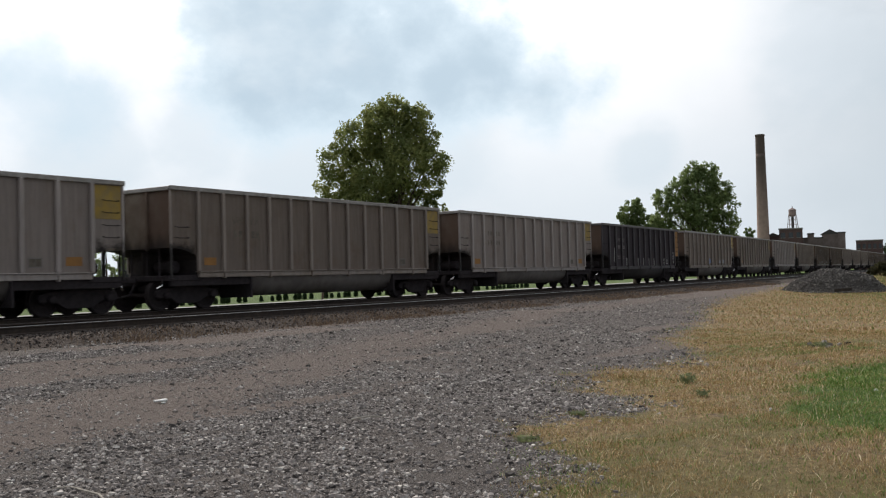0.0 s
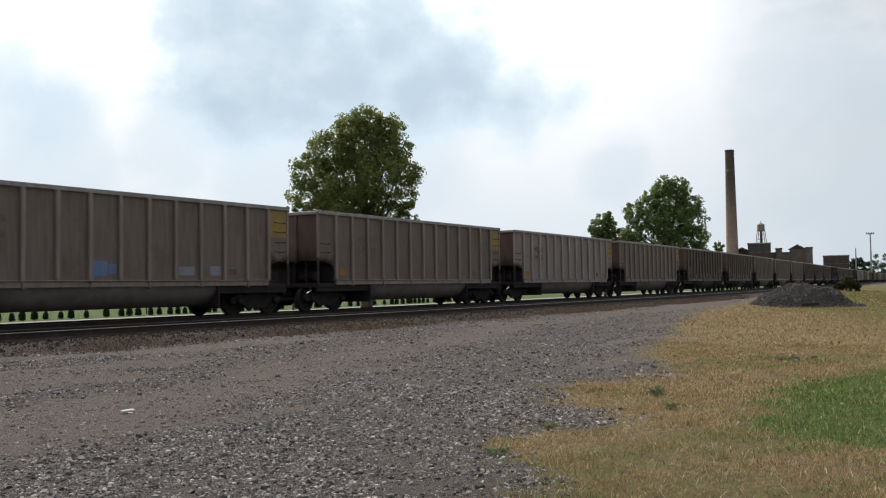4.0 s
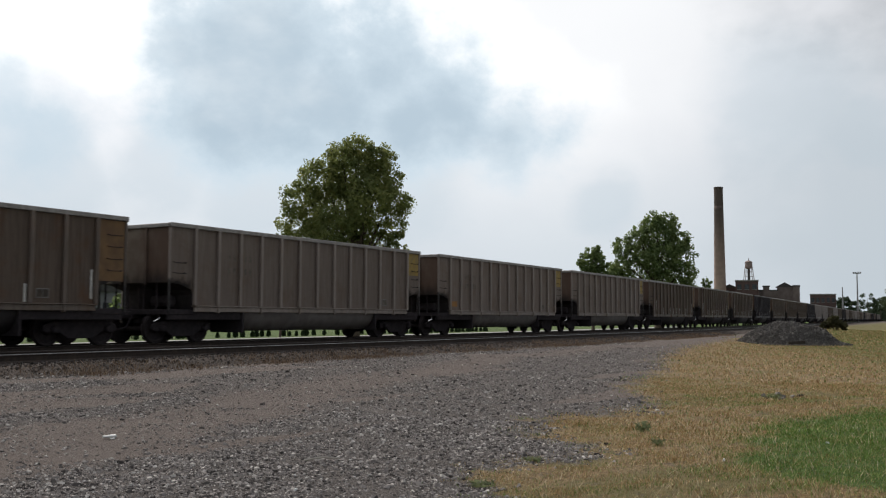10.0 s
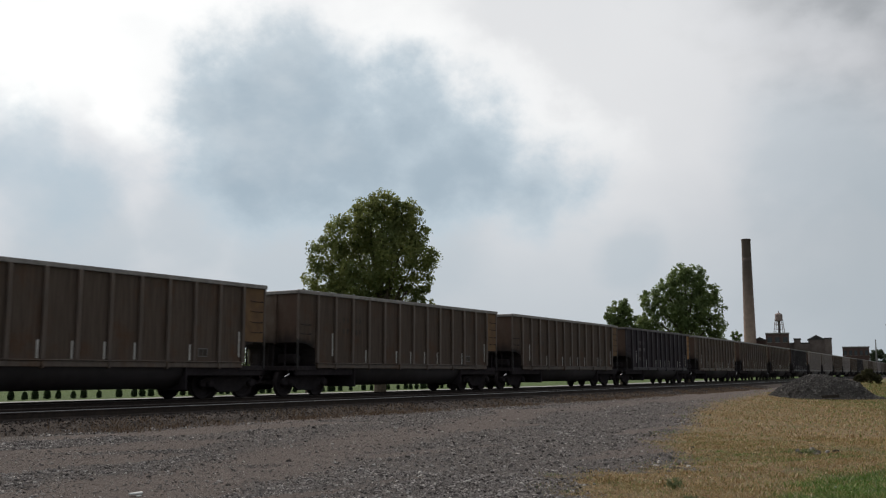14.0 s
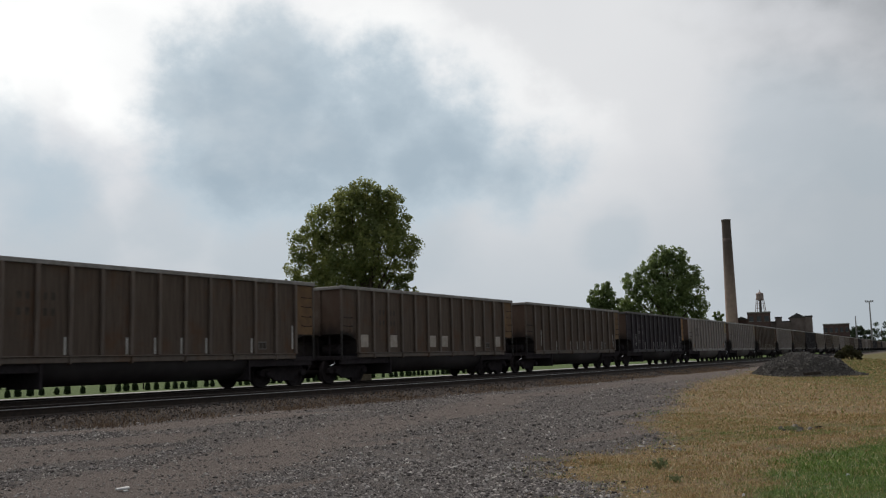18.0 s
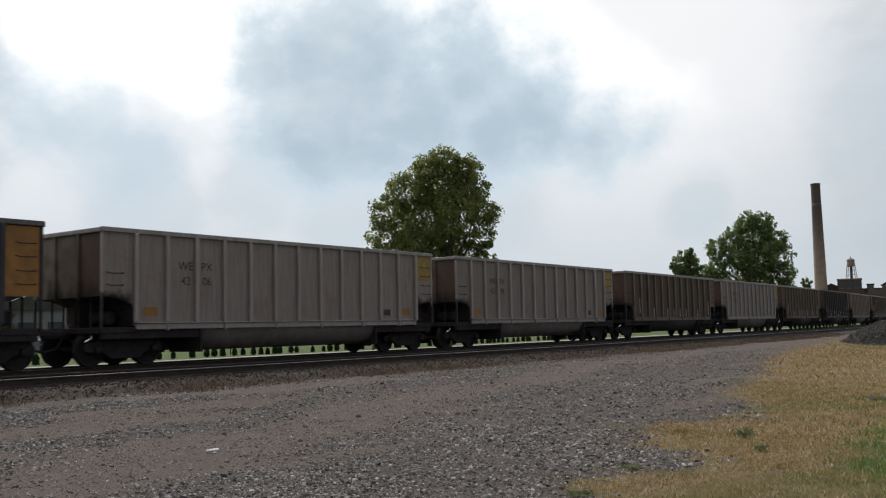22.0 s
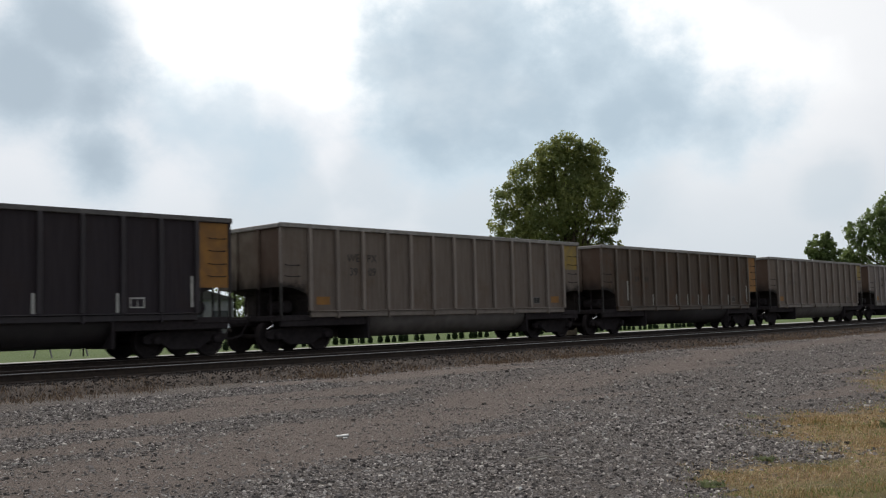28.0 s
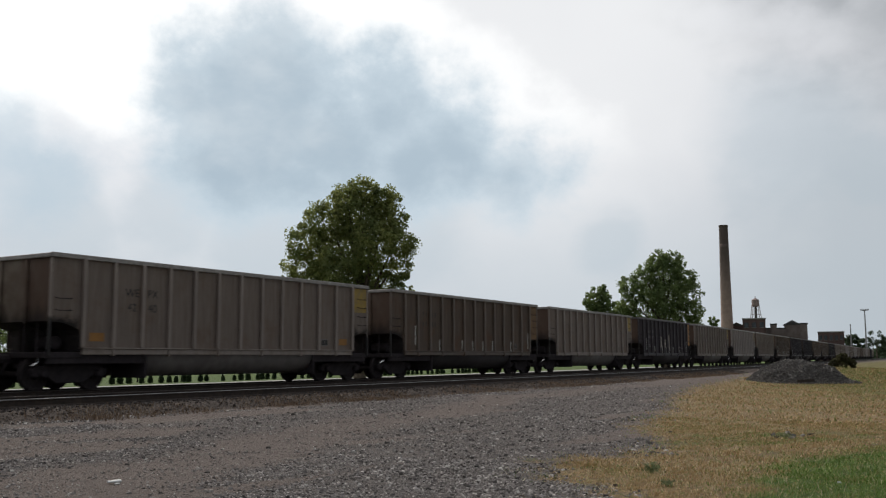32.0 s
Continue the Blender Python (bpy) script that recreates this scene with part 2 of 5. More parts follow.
M["under"] = simple("underframe_black", (0.036, 0.031, 0.033), (0.052, 0.044, 0.046), 8, 0.95, 0.0, spec=0.06)
M["wheel"] = simple("wheel_steel", (0.036, 0.030, 0.031), (0.050, 0.042, 0.042), 12, 0.9, 0.0, spec=0.08)
M["polished"] = simple("glint_steel", (0.7, 0.7, 0.7), (0.8, 0.8, 0.8), 10, 0.18, 1.0, 0.05)
M["yellow"] = simple("faded_yellow_paint", (0.36, 0.235, 0.04), (0.24, 0.175, 0.07), 4, 0.65)
M["orange"] = simple("faded_orange_paint", (0.36, 0.17, 0.04), (0.24, 0.12, 0.04), 3, 0.7)
M["rust_panel"] = simple("rusty_orange_panel", (0.20, 0.115, 0.05), (0.135, 0.078, 0.04), 3, 0.75)
M["reflector"] = simple("reflective_white_tape", (0.72, 0.70, 0.66), (0.52, 0.50, 0.46), 4, 0.5)
M["letter"] = simple("stencil_black", (0.03, 0.03, 0.03), (0.06, 0.055, 0.05), 8, 0.8)
M["letter_faint"] = simple("worn_stencil_grey", (0.105, 0.088, 0.07), (0.17, 0.145, 0.115), 8, 0.8)
M["letter_brown"] = simple("sooty_stencil", (0.05, 0.04, 0.032), (0.085, 0.066, 0.05), 8, 0.8)
M["letter_dim"] = simple("dim_stencil", (0.19, 0.165, 0.16), (0.10, 0.088, 0.086), 8, 0.8)
M["letter_white"] = simple("worn_stencil_white", (0.22, 0.205, 0.19), (0.13, 0.12, 0.11), 8, 0.8)
M["blue_tag"] = simple("blue_spray_paint", (0.09, 0.16, 0.34), (0.16, 0.21, 0.33), 4, 0.6)
M["pale_blue"] = simple("thin_blue_spray", (0.22, 0.235, 0.29), (0.27, 0.265, 0.27), 5, 0.65)
M["pale_tag"] = simple("pale_spray_paint", (0.5, 0.44, 0.38), (0.36, 0.31, 0.26), 4, 0.7)
M["rail"] = simple("rusty_rail_web", (0.028, 0.02, 0.016), (0.05, 0.034, 0.025), 10, 0.85)
M["railhead"] = simple("worn_rail_head", (0.32, 0.31, 0.30), (0.4, 0.39, 0.38), 20, 0.36, 1.0)
M["dullhead"] = simple("no_sheen_rail_head", (0.06, 0.048, 0.043), (0.09, 0.075, 0.068), 20, 0.7)
M["tie"] = simple("creosoted_tie", (0.025, 0.02, 0.017), (0.045, 0.036, 0.03), 7, 0.9)
M["litter"] = simple("white_plastic", (0.75, 0.75, 0.74), (0.62, 0.62, 0.6), 12, 0.5)
M["brick"] = simple("dark_red_brick", (0.085, 0.052, 0.05), (0.115, 0.072, 0.066), 2, 0.9)


def chimney_brick():
    """Tan-pink brick, sootier toward the mouth."""
    m = Mat("weathered_tan_brick", 0.9, 0.0, 0.2)
    co = m.coords()
    c = m.mix(m.ramp(m.noise(co, 0.7, 5), 0.3, 0.7), (0.36, 0.262, 0.225), (0.29, 0.21, 0.18))
    z = m.node("ShaderNodeSeparateXYZ")
    m.link(co, z.inputs[0])
    soot = m.mul(z.outputs[2], m.mul(m.noise(m.coords(scale=(1, 1, 0.15)), 0.6, 4), 9.0), "ADD")
    m.colour(m.mix(m.ramp(soot, 16, 46, 0.0, 0.85), c, (0.055, 0.045, 0.042)))
    m.bump(m.noise(co, 4, 3), 0.3, 0.05)
    return m.m


M["chimney"] = M["chimney_cap"] = chimney_brick()
M["concrete"] = simple("grey_concrete", (0.20, 0.19, 0.185), (0.26, 0.25, 0.24), 0.8, 0.9)
M["tank"] = simple("tank_sheet", (0.30, 0.225, 0.205), (0.20, 0.155, 0.145), 1.5, 0.75, 0.0)
M["masonry"] = simple("brown_weathered_masonry", (0.155, 0.122, 0.112), (0.20, 0.16, 0.148), 0.8, 0.9)
M["roof"] = simple("dark_roofing", (0.06, 0.057, 0.055), (0.09, 0.085, 0.08), 1, 0.9)
M["window_dark"] = simple("dark_window_glass", (0.03, 0.035, 0.04), (0.05, 0.055, 0.06), 1, 0.15, 0.0, 0.0)
M["wood"] = simple("dark_fence_wood", (0.016, 0.0115, 0.010), (0.028, 0.020, 0.017), 4, 0.95, spec=0.1)
M["metalpole"] = simple("galvanised_pole", (0.25, 0.25, 0.25), (0.33, 0.33, 0.33), 3, 0.6, 0.3)
M["post_orange"] = simple("orange_plastic", (0.62, 0.09, 0.03), (0.52, 0.08, 0.03), 5, 0.5)
M["post_white"] = simple("white_plastic_post", (0.7, 0.7, 0.68), (0.55, 0.55, 0.53), 5, 0.5)
M["bark"] = simple("tree_bark", (0.08, 0.06, 0.045), (0.13, 0.10, 0.075), 9, 0.95, bump=0.5, dist=0.03)
M["path"] = simple("pale_paving", (0.33, 0.32, 0.31), (0.26, 0.255, 0.245), 1.0, 0.9)
M["white_wall"] = simple("white_siding", (0.6, 0.6, 0.6), (0.5, 0.5, 0.5), 2, 0.7)


def leaves(name, a, b, c):
    m = Mat(name, 0.6, 0.0, 0.3)
    col = m.mix(m.island(), a, b)
    col = m.mix(m.ramp(m.noise(m.coords(), 0.5, 3), 0.4, 0.7), col, c)
    m.colour(col)
    t = m.node("ShaderNodeBsdfTranslucent")
    m.link(col, t.inputs[0])
    x = m.node("ShaderNodeMixShader")
    x.inputs[0].default_value = 0.6
    m.link(m.p.outputs[0], x.inputs[1])
    m.link(t.outputs[0], x.inputs[2])
    m.link(x.outputs[0], m.nt.nodes["Material Output"].inputs[0])
    return m.m


M["leaf"] = leaves("maple_leaves", (0.185, 0.222, 0.074), (0.295, 0.30, 0.103), (0.155, 0.19, 0.074))
M["leaf_dark"] = leaves("dark_leaves", (0.16, 0.22, 0.085), (0.23, 0.28, 0.105), (0.14, 0.19, 0.08))
M["leaf_far"] = leaves("far_leaves", (0.05, 0.075, 0.04), (0.065, 0.09, 0.05), (0.045, 0.065, 0.035))
M["leaf_shade"] = leaves("shaded_leaves", (0.075, 0.105, 0.05), (0.105, 0.135, 0.062), (0.06, 0.085, 0.042))
M["yew"] = leaves("evergreen_sprays", (0.03, 0.055, 0.02), (0.045, 0.075, 0.028), (0.025, 0.045, 0.02))
M["weed"] = leaves("weed_leaves", (0.15, 0.18, 0.09), (0.2, 0.22, 0.11), (0.12, 0.15, 0.07))


def stones(name, a, b, c):
    m = Mat(name, 0.9, 0.0, 0.25)
    r = m.island()
    col = m.mix(m.ramp(r, 0.0, 0.6), a, b)
    col = m.mix(m.ramp(r, 0.76, 1.0), col, c)
    m.colour(m.mix(m.ramp(m.noise(m.coords(), 25, 3), 0.4, 0.7, 0.0, 0.35), col, tuple(0.6 * v for v in a)))
    return m.m


M["stone"] = stones("limestone_gravel", (0.05, 0.044, 0.042), (0.29, 0.262, 0.246), (0.60, 0.56, 0.52))
M["ballast"] = stones("dark_ballast", (0.034, 0.027, 0.025), (0.058, 0.047, 0.042), (0.15, 0.132, 0.12))
M["pile"] = stones("dark_crushed_stone", (0.062, 0.057, 0.054), (0.115, 0.107, 0.10), (0.22, 0.205, 0.19))


def blades(name, a, b, c):
    m = Mat(name, 0.8, 0.0, 0.2)
    m.colour(m.mix(m.ramp(m.island(), 0.75, 1.0), m.mix(m.ramp(m.island(), 0.0, 0.75), a, b), c))
    return m.m


M["dry"] = blades("dry_grass", (0.255, 0.162, 0.074), (0.48, 0.338, 0.162), (0.77, 0.63, 0.41))
M["green"] = blades("green_grass", (0.085, 0.155, 0.030), (0.18, 0.27, 0.058), (0.38, 0.40, 0.18))
M["tan"] = blades("trackside_weeds", (0.12, 0.078, 0.052), (0.19, 0.128, 0.082), (0.30, 0.22, 0.14))


def ground_material():
    m = Mat("lot_ground", 0.95, 0.0, 0.2)
    co = m.world()

    def attr(n):
        a = m.node("ShaderNodeAttribute")
        a.attribute_name = n
        return a.outputs["Fac"]

    grit = m.noise(co, 46, 6, 0.75)
    mid = m.noise(co, 6, 5, 0.6)
    big = m.noise(co, 0.6, 4, 0.55)
    # gravel floor darkened in its colour for the shadow gaps between loose stones
    gravel = m.mix(m.ramp(grit, 0.36, 0.66), (0.040, 0.0345, 0.033), (0.17, 0.150, 0.140))
    gravel = m.mix(m.ramp(mid, 0.35, 0.7, 0.0, 0.45), gravel, (0.115, 0.096, 0.086))
    dust = m.mix(m.ramp(m.noise(co, 60, 6, 0.75), 0.36, 0.66), (0.098, 0.08, 0.072), (0.17, 0.139, 0.123))
    edge = m.mul(m.mul(mid, 0.5), m.mul(grit, 0.3), "ADD")
    dust = m.mix(m.ramp(m.noise(co, 2.2, 5, 0.6), 0.5, 0.72, 0.0, 0.5), dust, (0.115, 0.089, 0.077))
    dust = m.mix(m.ramp(grit, 0.55, 0.75, 0.0, 0.5), dust, (0.24, 0.205, 0.185))
    d = m.ramp(m.mul(attr("dust"), m.mul(edge, 0.9), "ADD"), 0.5, 0.95)
    c = m.mix(d, gravel, dust)
    grass = m.mix(m.ramp(m.noise(co, 14, 5, 0.7), 0.34, 0.66), (0.12, 0.085, 0.047), (0.34, 0.245, 0.128))
    grass = m.mix(m.ramp(m.noise(co, 1.3, 5, 0.6), 0.45, 0.7, 0.0, 0.6), grass, (0.20, 0.115, 0.055))
    grass = m.mix(m.ramp(m.noise(co, 0.9, 5, 0.65), 0.52, 0.68, 0.0, 0.75), grass, (0.13, 0.115, 0.042))
    grass = m.mix(m.ramp(m.noise(co, 3.1, 5, 0.65), 0.54, 0.68, 0.0, 0.75), grass, (0.125, 0.098, 0.08))
    green = m.mix(m.ramp(mid, 0.3, 0.7), (0.05, 0.082, 0.022), (0.092, 0.136, 0.034))
    olive = m.mix(m.ramp(mid, 0.3, 0.7), (0.095, 0.088, 0.034), (0.165, 0.142, 0.055))
    grass = m.mix(m.ramp(m.mul(attr("olive"), m.mul(edge, 0.7), "ADD"), 0.55, 1.1), grass, olive)
    grass = m.mix(m.ramp(m.mul(attr("green"), m.mul(edge, 0.7), "ADD"), 0.65, 1.05), grass, green)
    c = m.mix(m.ramp(m.mul(attr("grass"), m.mul(edge, 1.3), "ADD"), 0.7, 1.25), c, grass)
    soil = m.mix(m.ramp(grit, 0.3, 0.7), (0.036, 0.028, 0.025), (0.08, 0.062, 0.052))
    c = m.mix(m.ramp(m.mul(attr("trackbed"), m.mul(edge, 0.6), "ADD"), 0.6, 1.0), c, soil)
    m.colour(c)
    m.bump(m.mul(m.mul(grit, 0.9), mid, "ADD"), 0.9, 0.05)
    return m.m


M["ground"] = ground_material()


# ---- mesh helpers ----
def part(name, bm, material, parent=None, label=""):
    """Links a bmesh (or a ready mesh) as one mesh object under parent."""
    if isinstance(bm, bpy.types.Mesh):
        me = bm
    else:
        me = bpy.data.meshes.new(name)
        bm.to_mesh(me)
        bm.free()
    if material is not None and not me.materials:
        me.materials.append(material)
    ob = new(name, me)
    if parent is not None:
        ob.parent = parent
    if label:
        ob["label"] = label
    return ob


def empty(name, m=None):
    ob = new(name)
    ob.empty_display_size = 0.3
    if m is not None:
        ob.matrix_basis = m
    return ob


def box(x0, y0, z0, x1, y1, z1, bevel=0.0, bm=None):
    fresh = bmesh.new() if bm is None or bevel else bm
    vs = [fresh.verts.new((x, y, z)) for z in (z0, z1) for y in (y0, y1) for x in (x0, x1)]
    for f in ((0, 2, 3, 1), (4, 5, 7, 6), (0, 1, 5, 4), (2, 6, 7, 3), (0, 4, 6, 2), (1, 3, 7, 5)):
        fresh.faces.new([vs[i] for i in f])
    if bevel:
        bmesh.ops.bevel(fresh, geom=fresh.edges[:], offset=bevel, segments=1, affect="EDGES")
        if bm is not None:
            me = bpy.data.meshes.new("tmp")
            fresh.to_mesh(me)
            fresh.free()
            bm.from_mesh(me)
            bpy.data.meshes.remove(me)
            return bm
    return fresh


def tube(points, r, seg=6, bm=None):
    """A round bar through the points; r is one radius or one a point."""
    bm = bm or bmesh.new()
    pts = [Vector(p) for p in points]
    rad = r if isinstance(r, (list, tuple)) else [r] * len(pts)
    rings = []
    for i, p in enumerate(pts):
        d = (pts[min(i + 1, len(pts) - 1)] - pts[max(i - 1, 0)]).normalized()
        a = d.orthogonal().normalized() if i == 0 or rings is None else None
        if i == 0:
            ref = a
        else:
            ref = (ref - d * ref.dot(d)).normalized()
        b = d.cross(ref)
        rings.append([bm.verts.new(p + rad[i] * (math.cos(2 * math.pi * k / seg) * ref + math.sin(2 * math.pi * k / seg) * b)) for k in range(seg)])
    for u, v in zip(rings, rings[1:]):
        for k in range(seg):
            bm.faces.new((u[k], u[(k + 1) % seg], v[(k + 1) % seg], v[k]))
    bm.faces.new(rings[0][::-1])
    bm.faces.new(rings[-1])
    return bm


def lathe(profile, seg=24, axis="Z", bm=None, at=(0, 0, 0)):
    """Turns (radius, height) pairs round an axis through at."""
    bm = bm or bmesh.new()
    rings = []
    for r, h in profile:
        ring = []
        for k in range(seg):
            c, s = r * math.cos(2 * math.pi * k / seg), r * math.sin(2 * math.pi * k / seg)
            v = (c, s, h) if axis == "Z" else ((c, h, -s) if axis == "Y" else (h, c, s))
            ring.append(bm.verts.new(Vector(at) + Vector(v)))
        rings.append(ring)
    for u, v in zip(rings, rings[1:]):
        for k in range(seg):
            bm.faces.new((u[k], u[(k + 1) % seg], v[(k + 1) % seg], v[k]))
    bm.faces.new(rings[0][::-1])
    bm.faces.new(rings[-1])
    return bm


def extrude_profile(pts, y0, y1, bm=None):
    """A flat outline in x, z given thickness from y0 to y1."""
    bm = bm or bmesh.new()
    a = [bm.verts.new((x, y0, z)) for x, z in pts]
    b = [bm.verts.new((x, y1, z)) for x, z in pts]
    n = len(pts)
    bm.faces.new(a)
    bm.faces.new(b[::-1])
    for i in range(n):
        bm.faces.new((a[i], b[i], b[(i + 1) % n], a[(i + 1) % n]))
    bmesh.ops.recalc_face_normals(bm, faces=bm.faces[:])
    return bm


def raw_mesh(name, verts, faces, material, smooth=False):
    """A mesh from arrays of equal-sized faces, quickly."""
    me = bpy.data.meshes.new(name)
    verts, faces = np.asarray(verts, np.float32), np.asarray(faces, np.int32)
    me.vertices.add(len(verts))
    me.vertices.foreach_set("co", verts.ravel())
    k = faces.shape[1]
    me.loops.add(faces.size)
    me.loops.foreach_set("vertex_index", faces.ravel())
    me.polygons.add(len(faces))
    me.polygons.foreach_set("loop_start", np.arange(len(faces), dtype=np.int32) * k)
    me.polygons.foreach_set("use_smooth", np.full(len(faces), smooth))
    me.update(calc_edges=True)
    me.materials.append(material)
    return me


# ---- the lie of the land ----
RAIL_Z = 0.70
TRAIN_Y, NEAR_Y = 23.59, 19.09
CURVE, BEND, SKEW = 0.000833, 110.0, -0.03985


def on_track(s, y0=TRAIN_Y):
    """Place and heading of the curved track's centre line at s metres past the camera."""
    q = min(s, BEND)
    x, y, h = math.sin(CURVE * q) / CURVE, y0 + (1 - math.cos(CURVE * q)) / CURVE, CURVE * q
    x, y = x + (s - q) * math.cos(h), y + (s - q) * math.sin(h)
    c, n = math.cos(SKEW), math.sin(SKEW)
    return x * c - y * n, x * n + y * c, h + SKEW


def step(v, lo, hi):
    t = np.clip((v - lo) / (hi - lo), 0, 1)
    return t * t * (3 - 2 * t)


def wave(x, y, seed=0):
    """Soft uneven waves, about -1 to 1."""
    return (np.sin(0.9 * x + 1.7 * y + seed) + np.sin(-1.3 * x + 0.8 * y + 2.1 * seed) + np.sin(2.3 * x + 2.9 * y + 0.7 * seed)
            + np.sin(0.37 * x - 0.41 * y + 1.3 * seed)) / 4


GRASS_EDGE = ((-50, 0.0), (2, 1.6), (6.7, 2.8), (7.2, 3.2), (8.3, 4.0), (9.7, 3.55), (10.5, 3.7), (11.3, 4.8), (13, 5.4), (14.7, 4.5), (17.2, 5.0), (20.8, 6.4),
              (25, 7.2), (36, 10.0), (44, 11.4), (58, 12.4), (72, 13.4), (120, 17.0), (400, 27.5), (900, 46.0))


def grass_edge(x):
    return np.interp(x, [p[0] for p in GRASS_EDGE], [p[1] for p in GRASS_EDGE])


def off_track(x, y):
    """Distance across from the far track's centre line (negative toward the camera)."""
    c, n = math.cos(SKEW), math.sin(SKEW)
    x, y = x * c + y * n, y * c - x * n
    q = np.minimum(x, BEND)
    return y - (TRAIN_Y + CURVE * q * q / 2 + CURVE * BEND * (x - q))


def ground_z(x, y):
    x, y = np.asarray(x, float), np.asarray(y, float)
    o = off_track(x, y)
    z = 0.34 * step(o, -13.5, -7.6)
    z = z + 0.17 * step(o, -7.4, -6.4)
    z = z - 0.35 * step(o, 2.6, 6.0)
    near = step(np.hypot(x, y), 60, 20)
    z = z + 0.035 * wave(x * 0.55, y * 0.55, 1.0) * near * step(o, -7.0, -8.5)
    return z


GREEN_TOP = ((8.8, 0.6), (9.5, 1.6), (10.8, 2.3), (12, 2.75), (15, 2.6), (17.5, 1.7), (19, 0.6))


def zones(x, y):
    """How far grass, green grass, olive grass, dust and trackbed reach at a place, 0 to 1."""
    o = off_track(x, y)
    e = grass_edge(x) + 0.22 * wave(x * 1.6, y * 1.6, 4) + 0.42 * wave(x * 4.1, y * 4.7, 2) + 0.34 * wave(x * 9.3, y * 8.1, 3)
    grass = np.maximum(step(e - y, -0.8 - 0.02 * x, 0.6 + 0.015 * x), step(o, 4.0, 5.5))
    lumps = wave(x * 0.5, y * 0.5, 9)
    top = np.interp(x, [q[0] for q in GREEN_TOP], [q[1] for q in GREEN_TOP])
    green = step(top + 0.35 * lumps + 0.3 * wave(x * 3.3, y * 3.9, 19) - y, -0.5, 0.7) * step(x, 8.6, 9.6)
    green = np.maximum(green, step(o, 4.0, 5.0))
    green = np.maximum(green, 0.62 * step(0.95 - np.hypot((x - 7.1) / 1.2, y - 3.2) + 0.45 * wave(x * 3.1, y * 3.7, 15), 0, 1.1))
    olive = np.maximum(step(x + 3.0 * (5 - y), 26, 58), 0.6 * step(8.6 - x, -2, 2.0))
    olive = np.maximum(olive, 0.6 * step(lumps, 0.2, 0.6))
    c = np.interp(x, (2, 5, 7, 10, 14, 20, 30), (9.4, 8.9, 9.2, 10.0, 11.1, 12.2, 13.4)) + 0.45 * wave(x * 0.5, y * 0.3, 2)
    half = np.interp(x, (2, 6, 9, 12, 18, 30), (1.9, 1.7, 1.5, 1.1, 0.9, 0.7))
    dust = step(half - np.abs(y - c), -0.5, 0.7) * (0.72 + 0.28 * wave(x * 1.3, y * 1.3, 6))
    streak = wave(x * 0.28 - 0.12 * y, y * 1.5, 12) + 0.35 * wave(x * 1.4, y * 3.1, 5)
    dust = np.maximum(dust, 0.85 * step(streak, 0.22, 0.55) * step(y, 4.5, 6.5))
    dust = np.maximum(dust, 0.8 * step(x, 30, 60) * step(o, -14, -9))
    bed = step(o, -7.7, -7.0) * step(4.5 - o, 0, 1.0)
    return grass, green, olive, dust, bed


def make_ground():
    def axis(lo, dense_lo, dense_hi, hi, d, grow):
        mid = list(np.arange(dense_lo, dense_hi + 1e-6, d))
        out, s = [], d
        v = dense_hi
        while v < hi:
            s *= grow
            v += s
            out.append(v)
        low, s, v = [], d, dense_lo
        while v > lo:
            s *= grow
            v -= s
            low.append(v)
        return np.array(low[::-1] + mid + out)

    xs = axis(-2500, 2, 30, 4000, 0.18, 1.06)
    ys = axis(-2500, 0, 22, 4000, 0.18, 1.06)
    X, Y = np.meshgrid(xs, ys, indexing="ij")
    Z = ground_z(X, Y)
    nx, ny = X.shape
    idx = np.arange(nx * ny).reshape(nx, ny)
    faces = np.stack([idx[:-1, :-1], idx[1:, :-1], idx[1:, 1:], idx[:-1, 1:]], -1).reshape(-1, 4)
    me = raw_mesh("ground", np.stack([X, Y, Z], -1).reshape(-1, 3), faces, M["ground"])
    me.polygons.foreach_set("use_smooth", np.ones(len(faces), bool))
    for n, v in zip(("grass", "green", "olive", "dust", "trackbed"), zones(X, Y)):
        a = me.attributes.new(n, "FLOAT", "POINT")
        a.data.foreach_set("value", v.ravel().astype(np.float32))
    tagged(part("ground", me, None), "gravel lot with dusty wheel paths, dry grass and a green patch", "ground", kind="structure")


make_ground()


# ---- the railway ----
def sweep(name, outline, s_list, y0, off, z, material, parent):
    """A profile of (across, up) carried along the track."""
    verts, faces = [], []
    k = len(outline)
    for s in s_list:
        x, y, h = on_track(s, y0)
        nx_, ny_ = -math.sin(h), math.cos(h)
        for a, u in outline:
            verts.append((x + nx_ * (off + a), y + ny_ * (off + a), z + u))
    for i in range(len(s_list) - 1):
        for j in range(k):
            faces.append((i * k + j, (i + 1) * k + j, (i + 1) * k + (j + 1) % k, i * k + (j + 1) % k))
    return part(name, raw_mesh(name, verts, faces, material), None, parent)


